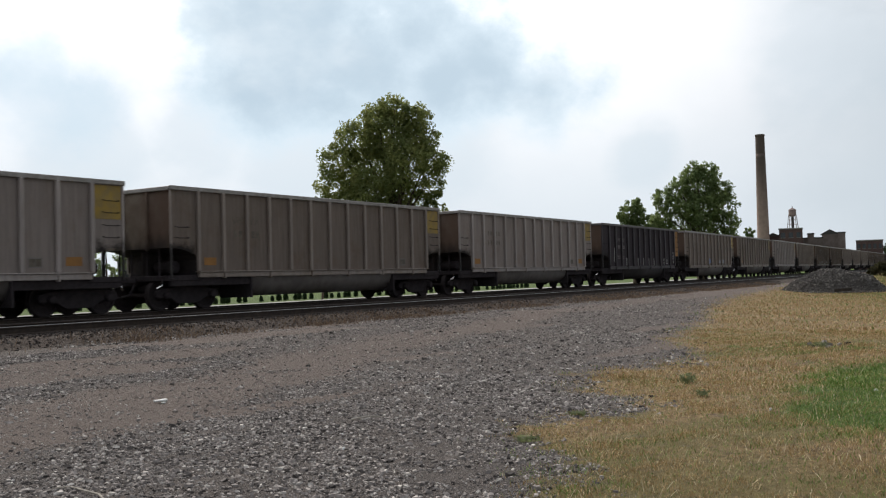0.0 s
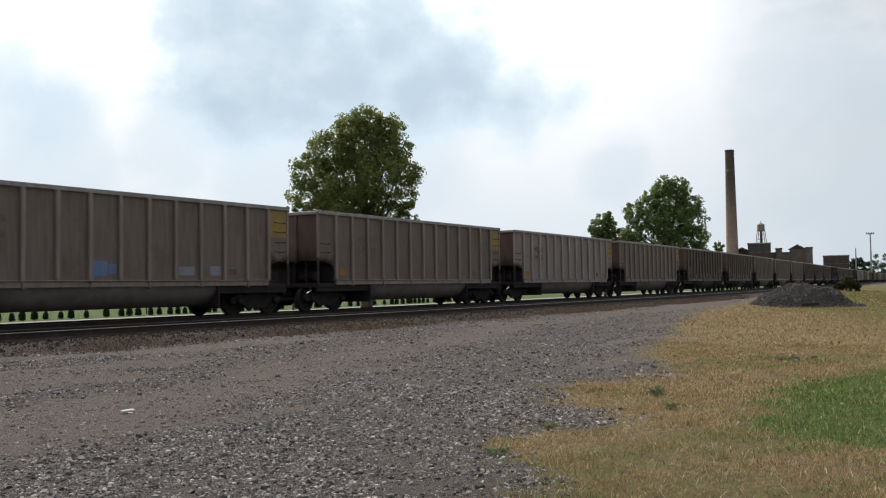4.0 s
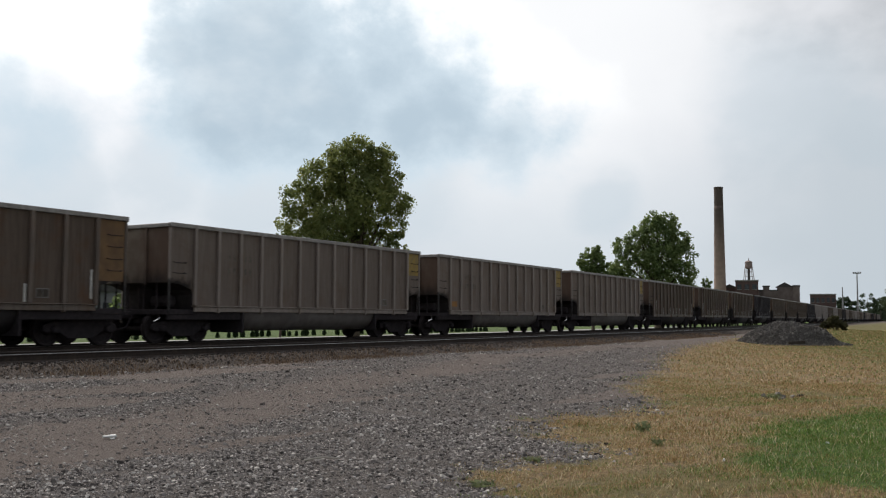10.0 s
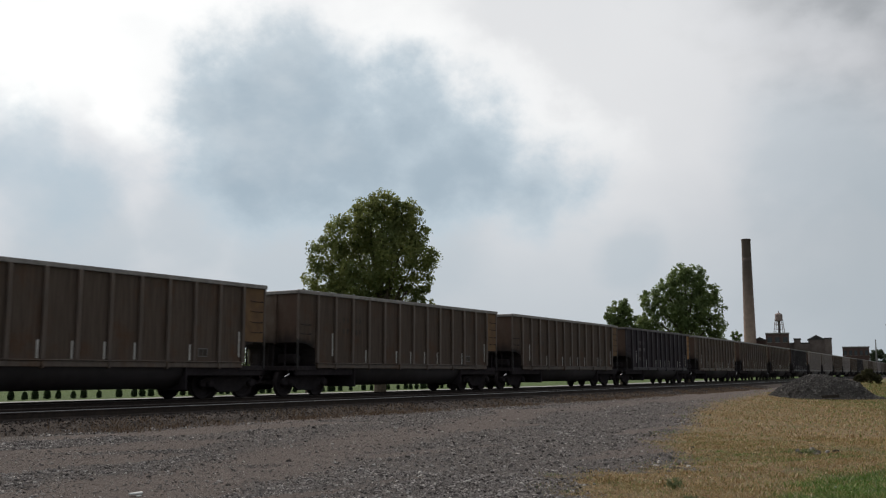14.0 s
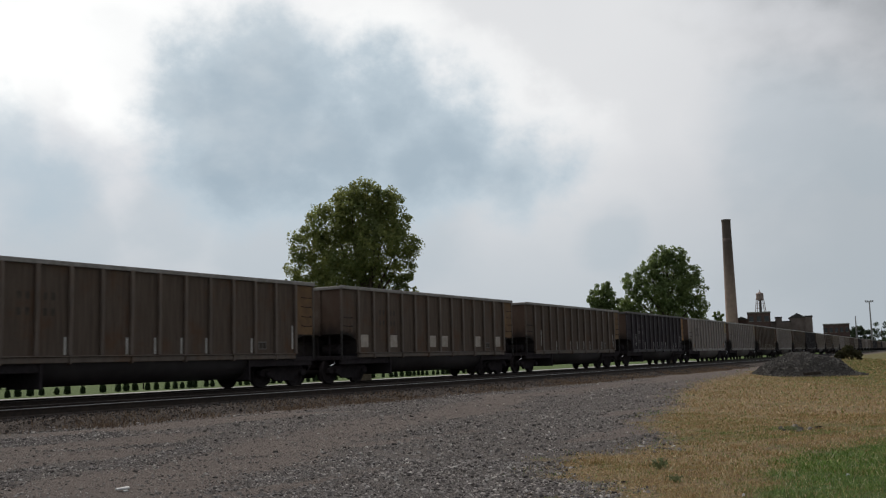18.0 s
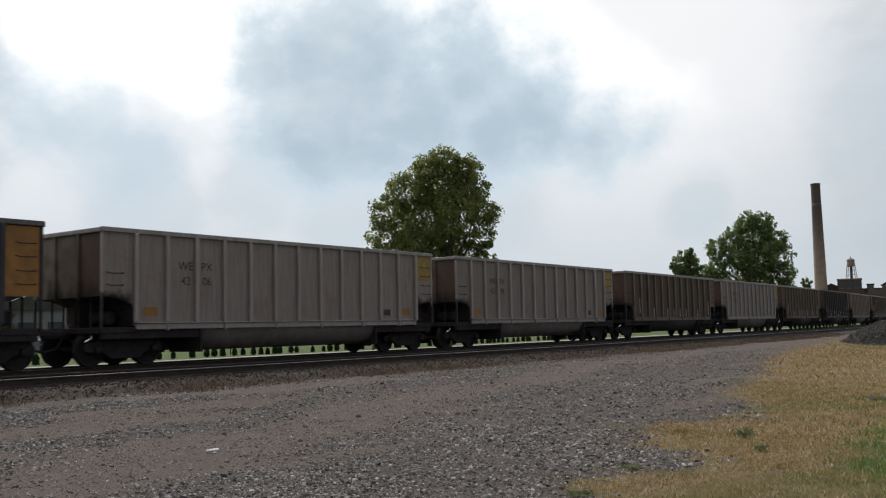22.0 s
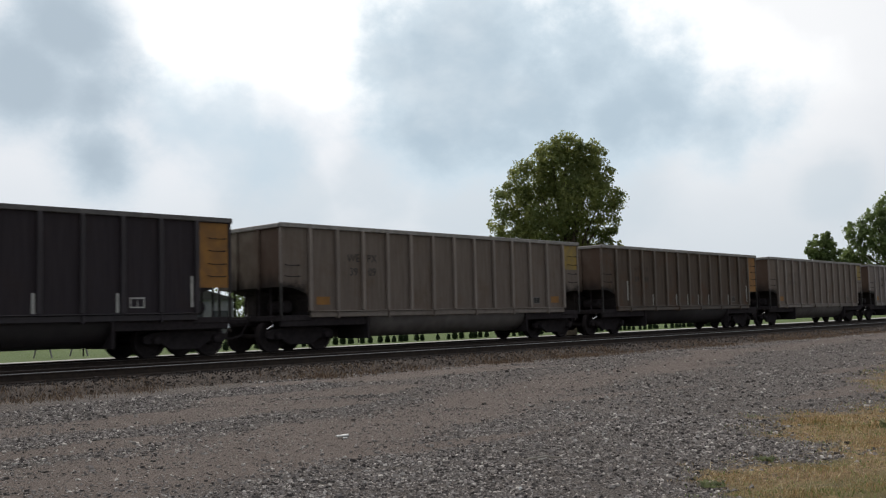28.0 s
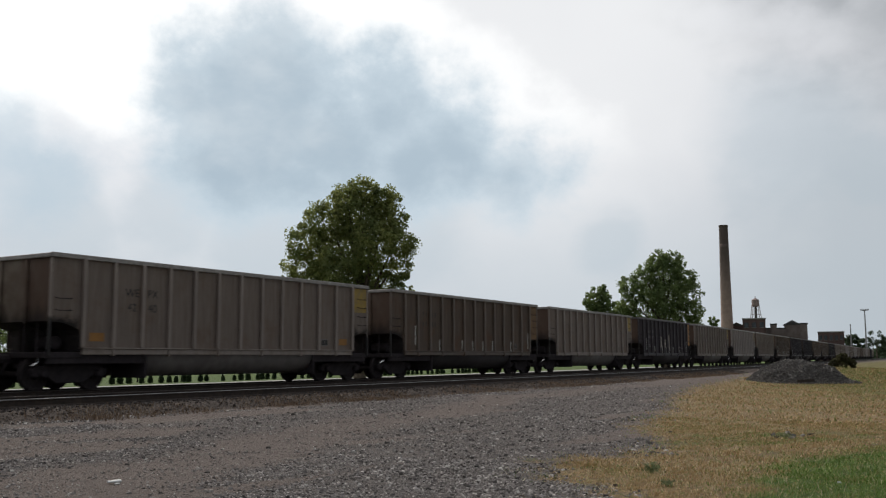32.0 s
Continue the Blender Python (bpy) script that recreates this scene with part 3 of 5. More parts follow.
def make_track(y0, label):
    t = tagged(empty("railway_track", pose(0, 0, 0)), label, "railway track", kind="structure")
    s_list = [-400, -200, -100] + list(range(-60, 160, 10)) + list(range(160, 900, 30))
    for off in (-0.755, 0.755):
        r = sweep("rail", [(-0.07, -0.178), (0.07, -0.178), (0.07, -0.165), (0.012, -0.14), (0.012, -0.045), (0.034, -0.035), (0.034, -0.012),
                           (-0.034, -0.012), (-0.034, -0.035), (-0.012, -0.045), (-0.012, -0.14), (-0.07, -0.165)], s_list, y0, off, RAIL_Z, M["rail"], t)
        # sky sheen set by material: nearest head bright metal, the other three dark
        sweep("rail_head", [(-0.024, -0.010), (0.024, -0.010), (0.020, 0.0), (-0.020, 0.0)], s_list, y0, off, RAIL_Z, M["railhead" if y0 < 20 and off < 0 else "dullhead"], r)
    bm = box(-0.115, -1.3, -0.36, 0.115, 1.3, -0.18, 0.012)
    me = bpy.data.meshes.new("tie")
    bm.to_mesh(me)
    bm.free()
    me.materials.append(M["tie"])
    rng = random.Random(int(y0))
    far_v, far_f = [], []
    corners = [(x, y, z) for z in (-0.36, -0.18) for y in (-1.3, 1.3) for x in (-0.115, 0.115)]
    for i in range(-120, 520):
        s = i * 0.53 + rng.uniform(-0.03, 0.03)
        x, y, h = on_track(s, y0)
        m = pose(x, y, RAIL_Z + rng.uniform(-0.012, 0), 0, 0, math.degrees(h) + rng.uniform(-1.5, 1.5))
        if 5 < s < 75:
            o = part("tie", me, None, t)
            o.matrix_basis = m
        else:
            b = len(far_v)
            far_v += [tuple(m @ Vector(c)) for c in corners]
            far_f += [tuple(b + q for q in f) for f in ((0, 2, 3, 1), (4, 5, 7, 6), (0, 1, 5, 4), (2, 6, 7, 3), (0, 4, 6, 2), (1, 3, 7, 5))]
    tagged(part("far_ties", raw_mesh("far_ties", far_v, far_f, M["tie"]), None, t), kind="stuff")
    return t


make_track(NEAR_Y, "empty railway track with worn bright rail heads on dark ballast")
make_track(TRAIN_Y, "railway track under the coal train, dark ballast bed")

# ---- the coal cars ----
LENGTH, BODY, TOP, SILL = 16.18, 14.5, 3.68, 1.10
HALF, BAY = BODY / 2, BODY / 14
WIDE = 1.55


def travel(t):
    """Metres that the train has gone at t seconds; it gathers speed."""
    return -0.824 + 13.9333 * t + 0.049446 * t * t -0.0002536 * t ** 3


def wheelset_mesh():
    bm = bmesh.new()
    for sgn in (-1, 1):
        prof = [(0.10, 0.66), (0.13, 0.70), (0.36, 0.725), (0.44, 0.70), (0.485, 0.695), (0.487, 0.722), (0.460, 0.735), (0.457, 0.83),
                (0.40, 0.835), (0.36, 0.775), (0.16, 0.765), (0.14, 0.86), (0.0801, 0.865)]
        lathe([(r, sgn * h) for r, h in prof], 20, "Y", bm)
    lathe([(0.08, -1.12), (0.08, 1.12)], 12, "Y", bm)
    for k in range(3):
        for sgn in (-1, 1):
            a = 2 * math.pi * k / 3
            x, z = 0.055 * math.cos(a), 0.055 * math.sin(a)
            box(x - 0.018, sgn * 1.12 - 0.02, z - 0.018, x + 0.018, sgn * 1.12 + 0.02, z + 0.018, 0, bm)
    bmesh.ops.recalc_face_normals(bm, faces=bm.faces[:])
    me = bpy.data.meshes.new("wheelset")
    bm.to_mesh(me)
    bm.free()
    me.materials.append(M["wheel"])
    return me


def side_frame_mesh():
    pts = [(-1.22, 0.40), (-1.22, 0.58), (-1.0, 0.66), (-0.55, 0.70), (-0.35, 0.78), (0.35, 0.78), (0.55, 0.70), (1.0, 0.66), (1.22, 0.58), (1.22, 0.40),
           (1.05, 0.36), (0.72, 0.38), (0.42, 0.20), (-0.42, 0.20), (-0.72, 0.38), (-1.05, 0.36)]
    bm = extrude_profile(pts, -0.07, 0.07)
    bmesh.ops.bevel(bm, geom=bm.edges[:], offset=0.018, segments=1, affect="EDGES")
    me = bpy.data.meshes.new("side_frame")
    bm.to_mesh(me)
    bm.free()
    me.materials.append(M["under"])
    return me


WHEELSET, FRAME = wheelset_mesh(), side_frame_mesh()


def shared(name, bm, material):
    me = bpy.data.meshes.new(name)
    bm.to_mesh(me)
    bm.free()
    me.materials.append(material)
    return me


SPRING = shared("spring_nest", (lambda b: [tube([(x, 0, 0.27), (x, 0, 0.52)], 0.07, 8, b) for x in (-0.2, 0, 0.2)] and b)(bmesh.new()), M["under"])
CAP = shared("bearing_cap", lathe([(0.115, 0.0), (0.115, 0.10), (0.09, 0.15), (0.05, 0.16)], 14, "Y"), M["under"])


def make_truck(car, x):
    t = part("truck", box(-0.22, -1.0, 0.42, 0.22, 1.0, 0.72, 0.03), M["under"], car)
    t.location = (x, 0, 0)
    for dx in (-0.89, 0.89):
        w = part("wheelset", WHEELSET, None, t)
        w.location = (dx, 0, 0.457)
    for y in (-1.02, 1.02):
        f = part("side_frame", FRAME, None, t)
        f.location = (0, y, 0)
        if y > 0:
            continue
        n = part("spring_nest", SPRING, None, t)
        n.location = (0, y, 0)
        for dx in (-0.89, 0.89):
            c = part("bearing_cap", CAP, None, t)
            c.matrix_basis = pose(dx, y + math.copysign(0.06, y), 0.457, 0, 0, 0 if y > 0 else 180)


def text_mesh(text, size, material):
    cu = bpy.data.curves.new("stencil", "FONT")
    cu.body, cu.size, cu.align_x, cu.align_y, cu.extrude = text, size, "CENTER", "CENTER", 0.002
    ob = bpy.data.objects.new("stencil_text", cu)
    scene.collection.objects.link(ob)
    me = bpy.data.meshes.new_from_object(ob.evaluated_get(bpy.context.evaluated_depsgraph_get()))
    bpy.data.objects.remove(ob)
    me.materials.clear()
    me.materials.append(material)
    return me


def flat(x0, z0, x1, z1, y=-WIDE - 0.004, d=0.003):
    return box(x0, y - d, z0, x1, y, z1)


def lift(z):
    """Height on the body side, given for a side 2.38 m tall."""
    return SILL + (z - 1.06) * (TOP - SILL) / 2.38


def bay_x(i):
    """Front edge of bay i (0 to 14) along the car; the front end leads at -x."""
    return -HALF + i * BAY


def make_car(kind, panel, label, stripes=(), marks="", number="", tags=(), tub=True):
    paint = M[kind]
    car = tagged(empty("coal_car"), label, "coal car", "cars of the coal train")
    # open-topped tub with thin walls, sloped end sheets and round bottom troughs
    e = HALF
    prof = [(-e, TOP), (-e, 1.86), (-e + 0.45, 1.82), (-e + BAY - 0.1, 1.66), (-e + BAY - 0.02, 1.5), (-e + BAY, SILL),
            (e - BAY, SILL), (e - BAY + 0.02, 1.5), (e - BAY + 0.1, 1.66), (e - 0.45, 1.82), (e, 1.86), (e, TOP)]
    for y in (-WIDE, WIDE):
        part("side_sheet", extrude_profile(prof, y + 0.03 * math.copysign(1, -y), y), paint, car)
    for sgn in (-1, 1):
        line = [(e, TOP - 0.02), (e, 1.86), (e - 0.45, 1.82), (e - BAY + 0.1, 1.66), (e - BAY + 0.02, 1.5), (e - BAY, SILL)]
        made = []
        for seg in (line[:2], line[1:]):
            bm = bmesh.new()
            outer = [[bm.verts.new((sgn * x, y, z)) for y in (-WIDE + 0.03, WIDE - 0.03)] for x, z in seg]
            inner = [[bm.verts.new((sgn * (x - 0.04), y, z + 0.03)) for y in (-WIDE + 0.03, WIDE - 0.03)] for x, z in seg]
            for sheet in (outer, inner):
                for u, v in zip(sheet, sheet[1:]):
                    bm.faces.new((u[0], u[1], v[1], v[0]))
            bm.faces.new((outer[0][0], inner[0][0], inner[0][1], outer[0][1]))
            bmesh.ops.recalc_face_normals(bm, faces=bm.faces[:])
            made.append(bm)
        end = part("end_sheet", made[0], M["soot"], car, "end sheet dark with coal dust")
        part("slope_sheet", made[1], M["coal"], car, "slope sheet black with coal dust and painted-in bay shade")
        for y in (-0.55, 0.55):
            part("end_rib", box(sgn * e if sgn > 0 else -e - 0.07, y - 0.05, 1.80, sgn * e + 0.07 if sgn > 0 else -e, y + 0.05, TOP - 0.1, 0.01), M["soot"], end)
        part("end_chord", box(min(sgn * e, sgn * (e + 0.06)) - 0.03, -WIDE - 0.03, TOP - 0.12, max(sgn * e, sgn * (e + 0.06)) + 0.03, WIDE + 0.03, TOP, 0.015),
             M["chord_dark" if kind == "black" else "chord"], end)
        # platform, corner posts and their rails
        part("end_sill", box(min(sgn * (e - 1.1), sgn * (e + 0.1)), -WIDE + 0.02, 0.88, max(sgn * (e - 1.1), sgn * (e + 0.1)), WIDE - 0.02, 1.04, 0.015), M["under"], car)
        for y in (-WIDE, WIDE):
            part("corner_post", box(sgn * e - 0.035, y - 0.035, 0.95, sgn * e + 0.035, y + 0.035, TOP - 0.08, 0.01), M[kind + "_post"], car)
        for y in (-0.9, -0.35, 0.35, 0.9):
            part("platform_post", tube([(sgn * (e - 0.12), y, 1.04), (sgn * (e - 0.12), y, 1.88)], 0.03, 6), M["under"], car)
        web = [(e - 0.22, 1.04), (e - 0.22, 1.80), (e - 0.45, 1.78), (e - BAY + 0.06, 1.62), (e - BAY - 0.1, 1.04)]
        part("centre_web", extrude_profile([(sgn * x, z) for x, z in web], -0.03, 0.03), M["coal"], car)
        part("air_reservoir", tube([(sgn * (e - 0.62), -1.05, 1.30), (sgn * (e - 0.62), -1.02, 1.30), (sgn * (e - 0.62), -0.28, 1.30), (sgn * (e - 0.62), -0.25, 1.30)], [0.12, 0.19, 0.19, 0.12], 12), M["under"], car)
        part("coupler", tube([(sgn * (e - 0.3), 0, 0.86), (sgn * (e + 0.62), 0, 0.86), (sgn * (e + 0.70), 0.05, 0.86), (sgn * (e + 0.83), 0.06, 0.86)], [0.13, 0.13, 0.17, 0.12], 8), M["under"], car)
        # lever added in mirror steel to stand in for the sun glint here
        part("brake_rod", tube([(sgn * (e + 0.08), -1.25, 0.92), (sgn * (e + 0.13), -1.28, 0.74), (sgn * (e + 0.24), -1.2, 0.66)], 0.028, 6), M["polished"], car, "uncoupling lever added and polished to stand in for a sun glint")
        part("air_hose", tube([(sgn * (e + 0.3), -0.3, 0.8), (sgn * (e + 0.5), -0.3, 0.5), (sgn * (e + 0.83), -0.28, 0.42)], 0.03, 6), M["under"], car)
        make_truck(car, sgn * 6.17)
    for y in (-WIDE - 0.02, WIDE + 0.02):
        part("top_chord", box(-e - 0.05, y - 0.06, TOP - 0.11, e + 0.05, y + 0.05, TOP + 0.02, 0.015), M["chord_dark" if kind == "black" else "chord"], car)
        sill = box(-e + 1.04, y - 0.045, SILL - 0.13, e - 1.04, y + 0.04, SILL + 0.03, 0.012)
        box(-e + 1.0, y - 0.10, SILL + 0.032, e - 1.0, y + 0.10, SILL + 0.062, 0.01, sill)
        for k in range(2, 13, 2):
            box(bay_x(k) - 0.03, y - 0.09, SILL - 0.17, bay_x(k) + 0.03, y + 0.06, SILL + 0.03, 0.01, sill)
        part("side_sill", sill, M[kind + "_post"], car)
    part("centre_sill", box(-e + 0.2, -0.17, 0.62, e - 0.2, 0.17, 1.02), M["under"], car)
    part("floor_sheet", box(-e + 1.0, -WIDE + 0.04, SILL - 0.04, e - 1.0, WIDE - 0.04, SILL + 0.02), M["under"], car)
    if tub:
        for y in (-0.86, 0.86):
            arc = [(y + 0.66 * math.cos(a), 1.02 + 0.68 * math.sin(a)) for a in np.linspace(math.pi, 2 * math.pi, 13)]
            bm = bmesh.new()
            rows = [[bm.verts.new((x, u, v)) for u, v in arc] for x in (-3.95, 3.9)]
            for i in range(12):
                bm.faces.new((rows[0][i], rows[1][i], rows[1][i + 1], rows[0][i + 1]))
            for r in rows:
                bm.faces.new(r)
            bmesh.ops.recalc_face_normals(bm, faces=bm.faces[:])
            for f in bm.faces:
                f.smooth = len(f.verts) == 4
            for x in (-3.95, 3.9):
                part("trough_end", box(x - 0.04, y - 0.72, 0.30, x + 0.04, y + 0.72, 1.0, 0.01), M["under"], car)
            part("bottom_trough", bm, M["trough" if kind in ("light", "grey") else "trough_dark"], car, "long rounded trough bottom between the trucks")
    for y in (-1.2, 1.2):
        for sgn in (-1, 1):
            part("bolster_web", box(min(sgn * 3.95, sgn * (e - 0.02)), 1.2 * y - 0.06, 0.72, max(sgn * 3.95, sgn * (e - 0.02)), 1.2 * y + 0.06, 1.0, 0.02), M["under"], car)
    # side posts
    post = shared("side_post", box(-0.065, -0.105, SILL + 0.06, 0.065, 0, TOP - 0.10, 0.02), M[kind + "_post"])
    for i in range(1, 14):
        for y, turn in ((-WIDE, 0), (WIDE, 180)):
            part("side_post", post, None, car).matrix_basis = pose(bay_x(i), y, 0, 0, 0, turn)
    # grab irons on the corners that face the lot
    grab = shared("grab_iron", tube([(-0.24, 0, 0), (-0.24, -0.09, -0.02), (-0.2, -0.1, -0.03), (0.2, -0.1, -0.03), (0.24, -0.09, -0.02), (0.24, 0, 0)], 0.012, 5), M["under"])
    for z in (2.18, 2.5):
        part("grab_iron", grab, None, car).location = (-e + 0.38, -WIDE, z)
    for z in (2.14, 2.47, 2.82, 3.15):
        part("grab_iron", grab, None, car).location = (e - 0.42, -WIDE, z)
    if panel:
        part("end_panel", flat(e - BAY + 0.07, 2.62 if panel == "yellow" else 1.82, e - 0.06, TOP - 0.13), M[panel], car, "faded %s end panel" % ("rusty orange" if panel == "rust_panel" else panel))
    for i, (z0, z1) in stripes:
        part("reflector_strip", flat(bay_x(i) - 0.16, lift(z0), bay_x(i) - 0.085, lift(z1)), M["reflector"], car, "white reflective strip")
    ink = M["letter"] if number else M[{"black": "letter_dim", "brown": "letter_brown"}.get(kind, "letter_faint")]
    if marks:
        for text, z, size in ((marks, 2.74, 0.34), (number, 2.32, 0.34)):
            for k in (0, 1):
                cx = bay_x(3) + (-0.36 if k == 0 else 0.40)
                if not text:
                    part("stencil", flat(cx - 0.17, z - 0.11, cx - 0.03, z + 0.11), ink, car, "faded stencil mark")
                    part("stencil", flat(cx + 0.03, z - 0.11, cx + 0.17, z + 0.11), ink, car, "faded stencil mark")
                else:
                    o = part("stencil", text_mesh(text[2 * k:2 * k + 2], size, ink), None, car, "stencilled %s" % ("letters" if z > 2.5 else "figures"))
                    o.matrix_basis = pose(cx, -WIDE - 0.006, z, 90, 0, 0)
    else:
        for z in (2.74, 2.32):
            for k in range(4):
                cx = bay_x(3) + (-0.5, -0.25, 0.28, 0.52)[k]
                part("stencil", flat(cx - 0.055, z - 0.10, cx + 0.055, z + 0.10), ink, car, "faded stencil mark")
    fr = part("test_stencil", flat(bay_x(11) + 0.2, 1.30, bay_x(11) + 0.6, 1.56), M["reflector" if kind == "black" else "letter_white"], car, "small framed stencil")
    for k in range(2):
        part("stencil_field", flat(bay_x(11) + 0.23 + 0.18 * k, 1.33, bay_x(11) + 0.39 + 0.18 * k, 1.53, -WIDE - 0.009), paint if kind == "black" else ink, fr)
    if kind == "black":
        for k in range(4):
            part("data_stencil", flat(bay_x(3) - 0.62 + 0.70 * (k // 2), 1.62 + 0.12 * (k % 2), bay_x(3) - 0.2 + 0.70 * (k // 2), 1.67 + 0.12 * (k % 2)), ink, car, "small worn data lines")
    for mat, x0, z0, x1, z1 in tags:
        part("paint_patch", flat(x0, lift(z0), x1, lift(z1)), M[mat], car, "worn patch of paint")
    return car


M["trough"] = simple("trough_sheet", (0.18, 0.16, 0.148), (0.125, 0.11, 0.1), 3, 0.65)
M["trough_dark"] = simple("dark_trough_sheet", (0.043, 0.036, 0.036), (0.03, 0.025, 0.025), 3, 0.7)

LOW = ((2, (1.35, 2.1)),) + tuple((i, (1.14, 1.58)) for i in (4, 6, 7, 8, 9, 11)) + ((13, (1.25, 2.0)),)
HIGH = tuple((i, (1.14, 1.62)) for i in (1, 2, 3, 5, 7, 8, 10, 12)) + ((0, (1.9, 2.4)),)
ORANGE_SPOTS = tuple(("orange", bay_x(i) + 0.25, 1.28, bay_x(i) + 0.75, 1.5) for i in (1, 12))

KINDS = {
    "light": dict(kind="light", panel="yellow", label="pale grey weathered coal car with a yellow corner panel", tags=ORANGE_SPOTS),
    "grey": dict(kind="grey", panel="yellow", label="grey-brown weathered coal car with a faded yellow corner panel"),
    "brown": dict(kind="brown", panel="rust_panel", label="rusty brown coal car with white reflector strips", stripes=LOW),
    "panelled": dict(kind="brown", panel="orange", label="rusty brown coal car with a bright orange corner panel", stripes=LOW, marks="WEPX"),
    "black": dict(kind="black", panel="orange", label="black coal car with an orange corner panel", stripes=LOW, marks="WEPX"),
    "blue": dict(kind="grey", panel="yellow", label="pale grey coal car with blue spray paint low on its side",
                 tags=(("blue_tag", bay_x(6) + 0.1, 1.22, bay_x(6) + 0.62, 1.62), ("blue_tag", bay_x(6) + 0.66, 1.28, bay_x(6) + 0.92, 1.55),
                       ("pale_blue", bay_x(9) + 0.15, 1.25, bay_x(9) + 0.8, 1.5), ("pale_blue", bay_x(11) - 0.6, 1.25, bay_x(11) - 0.15, 1.52))),
    "patched": dict(kind="brown", panel="rust_panel", label="grey-brown coal car with a row of pale painted patches",
                    tags=tuple(("pale_tag", bay_x(i) + 0.22, 1.3, bay_x(i) + 0.72, 1.75) for i in (1, 3, 6, 7, 10, 12))),
    "n7": dict(kind="light", panel="yellow", label="pale grey coal car with clear black stencilled letters", marks="WEPX", number="4422", tags=ORANGE_SPOTS),
    "n22": dict(kind="light", panel="yellow", label="pale grey coal car with black stencilled letters", marks="WEPX", number="4206", tags=ORANGE_SPOTS),
    "n23": dict(kind="light", panel="yellow", label="pale grey coal car with black stencilled letters", marks="WEPX", number="4398", tags=ORANGE_SPOTS),
    "n25": dict(kind="light", panel="yellow", label="pale grey coal car with black stencilled letters", marks="WEPX", number="4117", tags=ORANGE_SPOTS),
    "worn": dict(kind="grey", panel="yellow", label="grey-brown coal car with faint stencilled letters", marks="WEPX", tags=ORANGE_SPOTS[:1]),
    "n28": dict(kind="grey", panel="yellow", label="pale grey coal car with worn stencilled letters", marks="WEPX", number="3909", tags=ORANGE_SPOTS),
    "n31": dict(kind="light", panel="yellow", label="pale grey coal car with clear black stencilled letters", marks="WEPX", number="4431", tags=ORANGE_SPOTS),
    "sprayed": dict(kind="black", panel="orange", label="black coal car with white spray-painted strokes on its side", stripes=LOW,
                    tags=tuple(("pale_tag", bay_x(5) + 0.55 * k, 1.3 + 0.2 * (k % 2), bay_x(5) + 0.55 * k + 0.17, 2.1 + 0.15 * (k % 3)) for k in range(6))),
    "n32": dict(kind="grey", panel="yellow", label="pale grey coal car with worn stencilled letters", marks="WEPX", number="4240", tags=ORANGE_SPOTS),
}
ORDER = {0: "grey", 1: "light", 2: "worn", 3: "light", 4: "black", 5: "blue", 6: "worn", 7: "n7", 8: "worn", 9: "brown", 10: "brown", 11: "grey", 12: "worn",
         13: "grey", 14: "brown", 15: "brown", 16: "brown", 17: "black", 18: "brown", 19: "patched", 20: "brown", 21: "black", 22: "n22", 23: "n23",
         24: "brown", 25: "n25", 26: "brown", 27: "black", 28: "n28", 29: "panelled", 30: "worn", 31: "n31", 32: "n32", 33: "brown", 34: "grey", 35: "sprayed",
         36: "grey", 37: "light", 38: "grey", 39: "brown", 40: "black"}
LAST = 56


def make_train():
    made, cars = {}, {}
    rng = random.Random(5)
    for n in range(LAST + 1):
        k = ORDER.get(n) or rng.choice(("grey", "light", "brown", "grey", "black"))
        if k in made:
            cars[n] = copy_thing(made[k], pose(0, 0, RAIL_Z))
        else:
            cars[n] = made[k] = make_car(**KINDS[k])
    return cars


def car_place(n, t):
    x, y, h = on_track(n * LENGTH - travel(t) - HALF)
    return pose(x, y, RAIL_Z, 0, 0, math.degrees(h))


CARS = make_train()
for n, c in CARS.items():
    c.matrix_basis = car_place(n, 0)


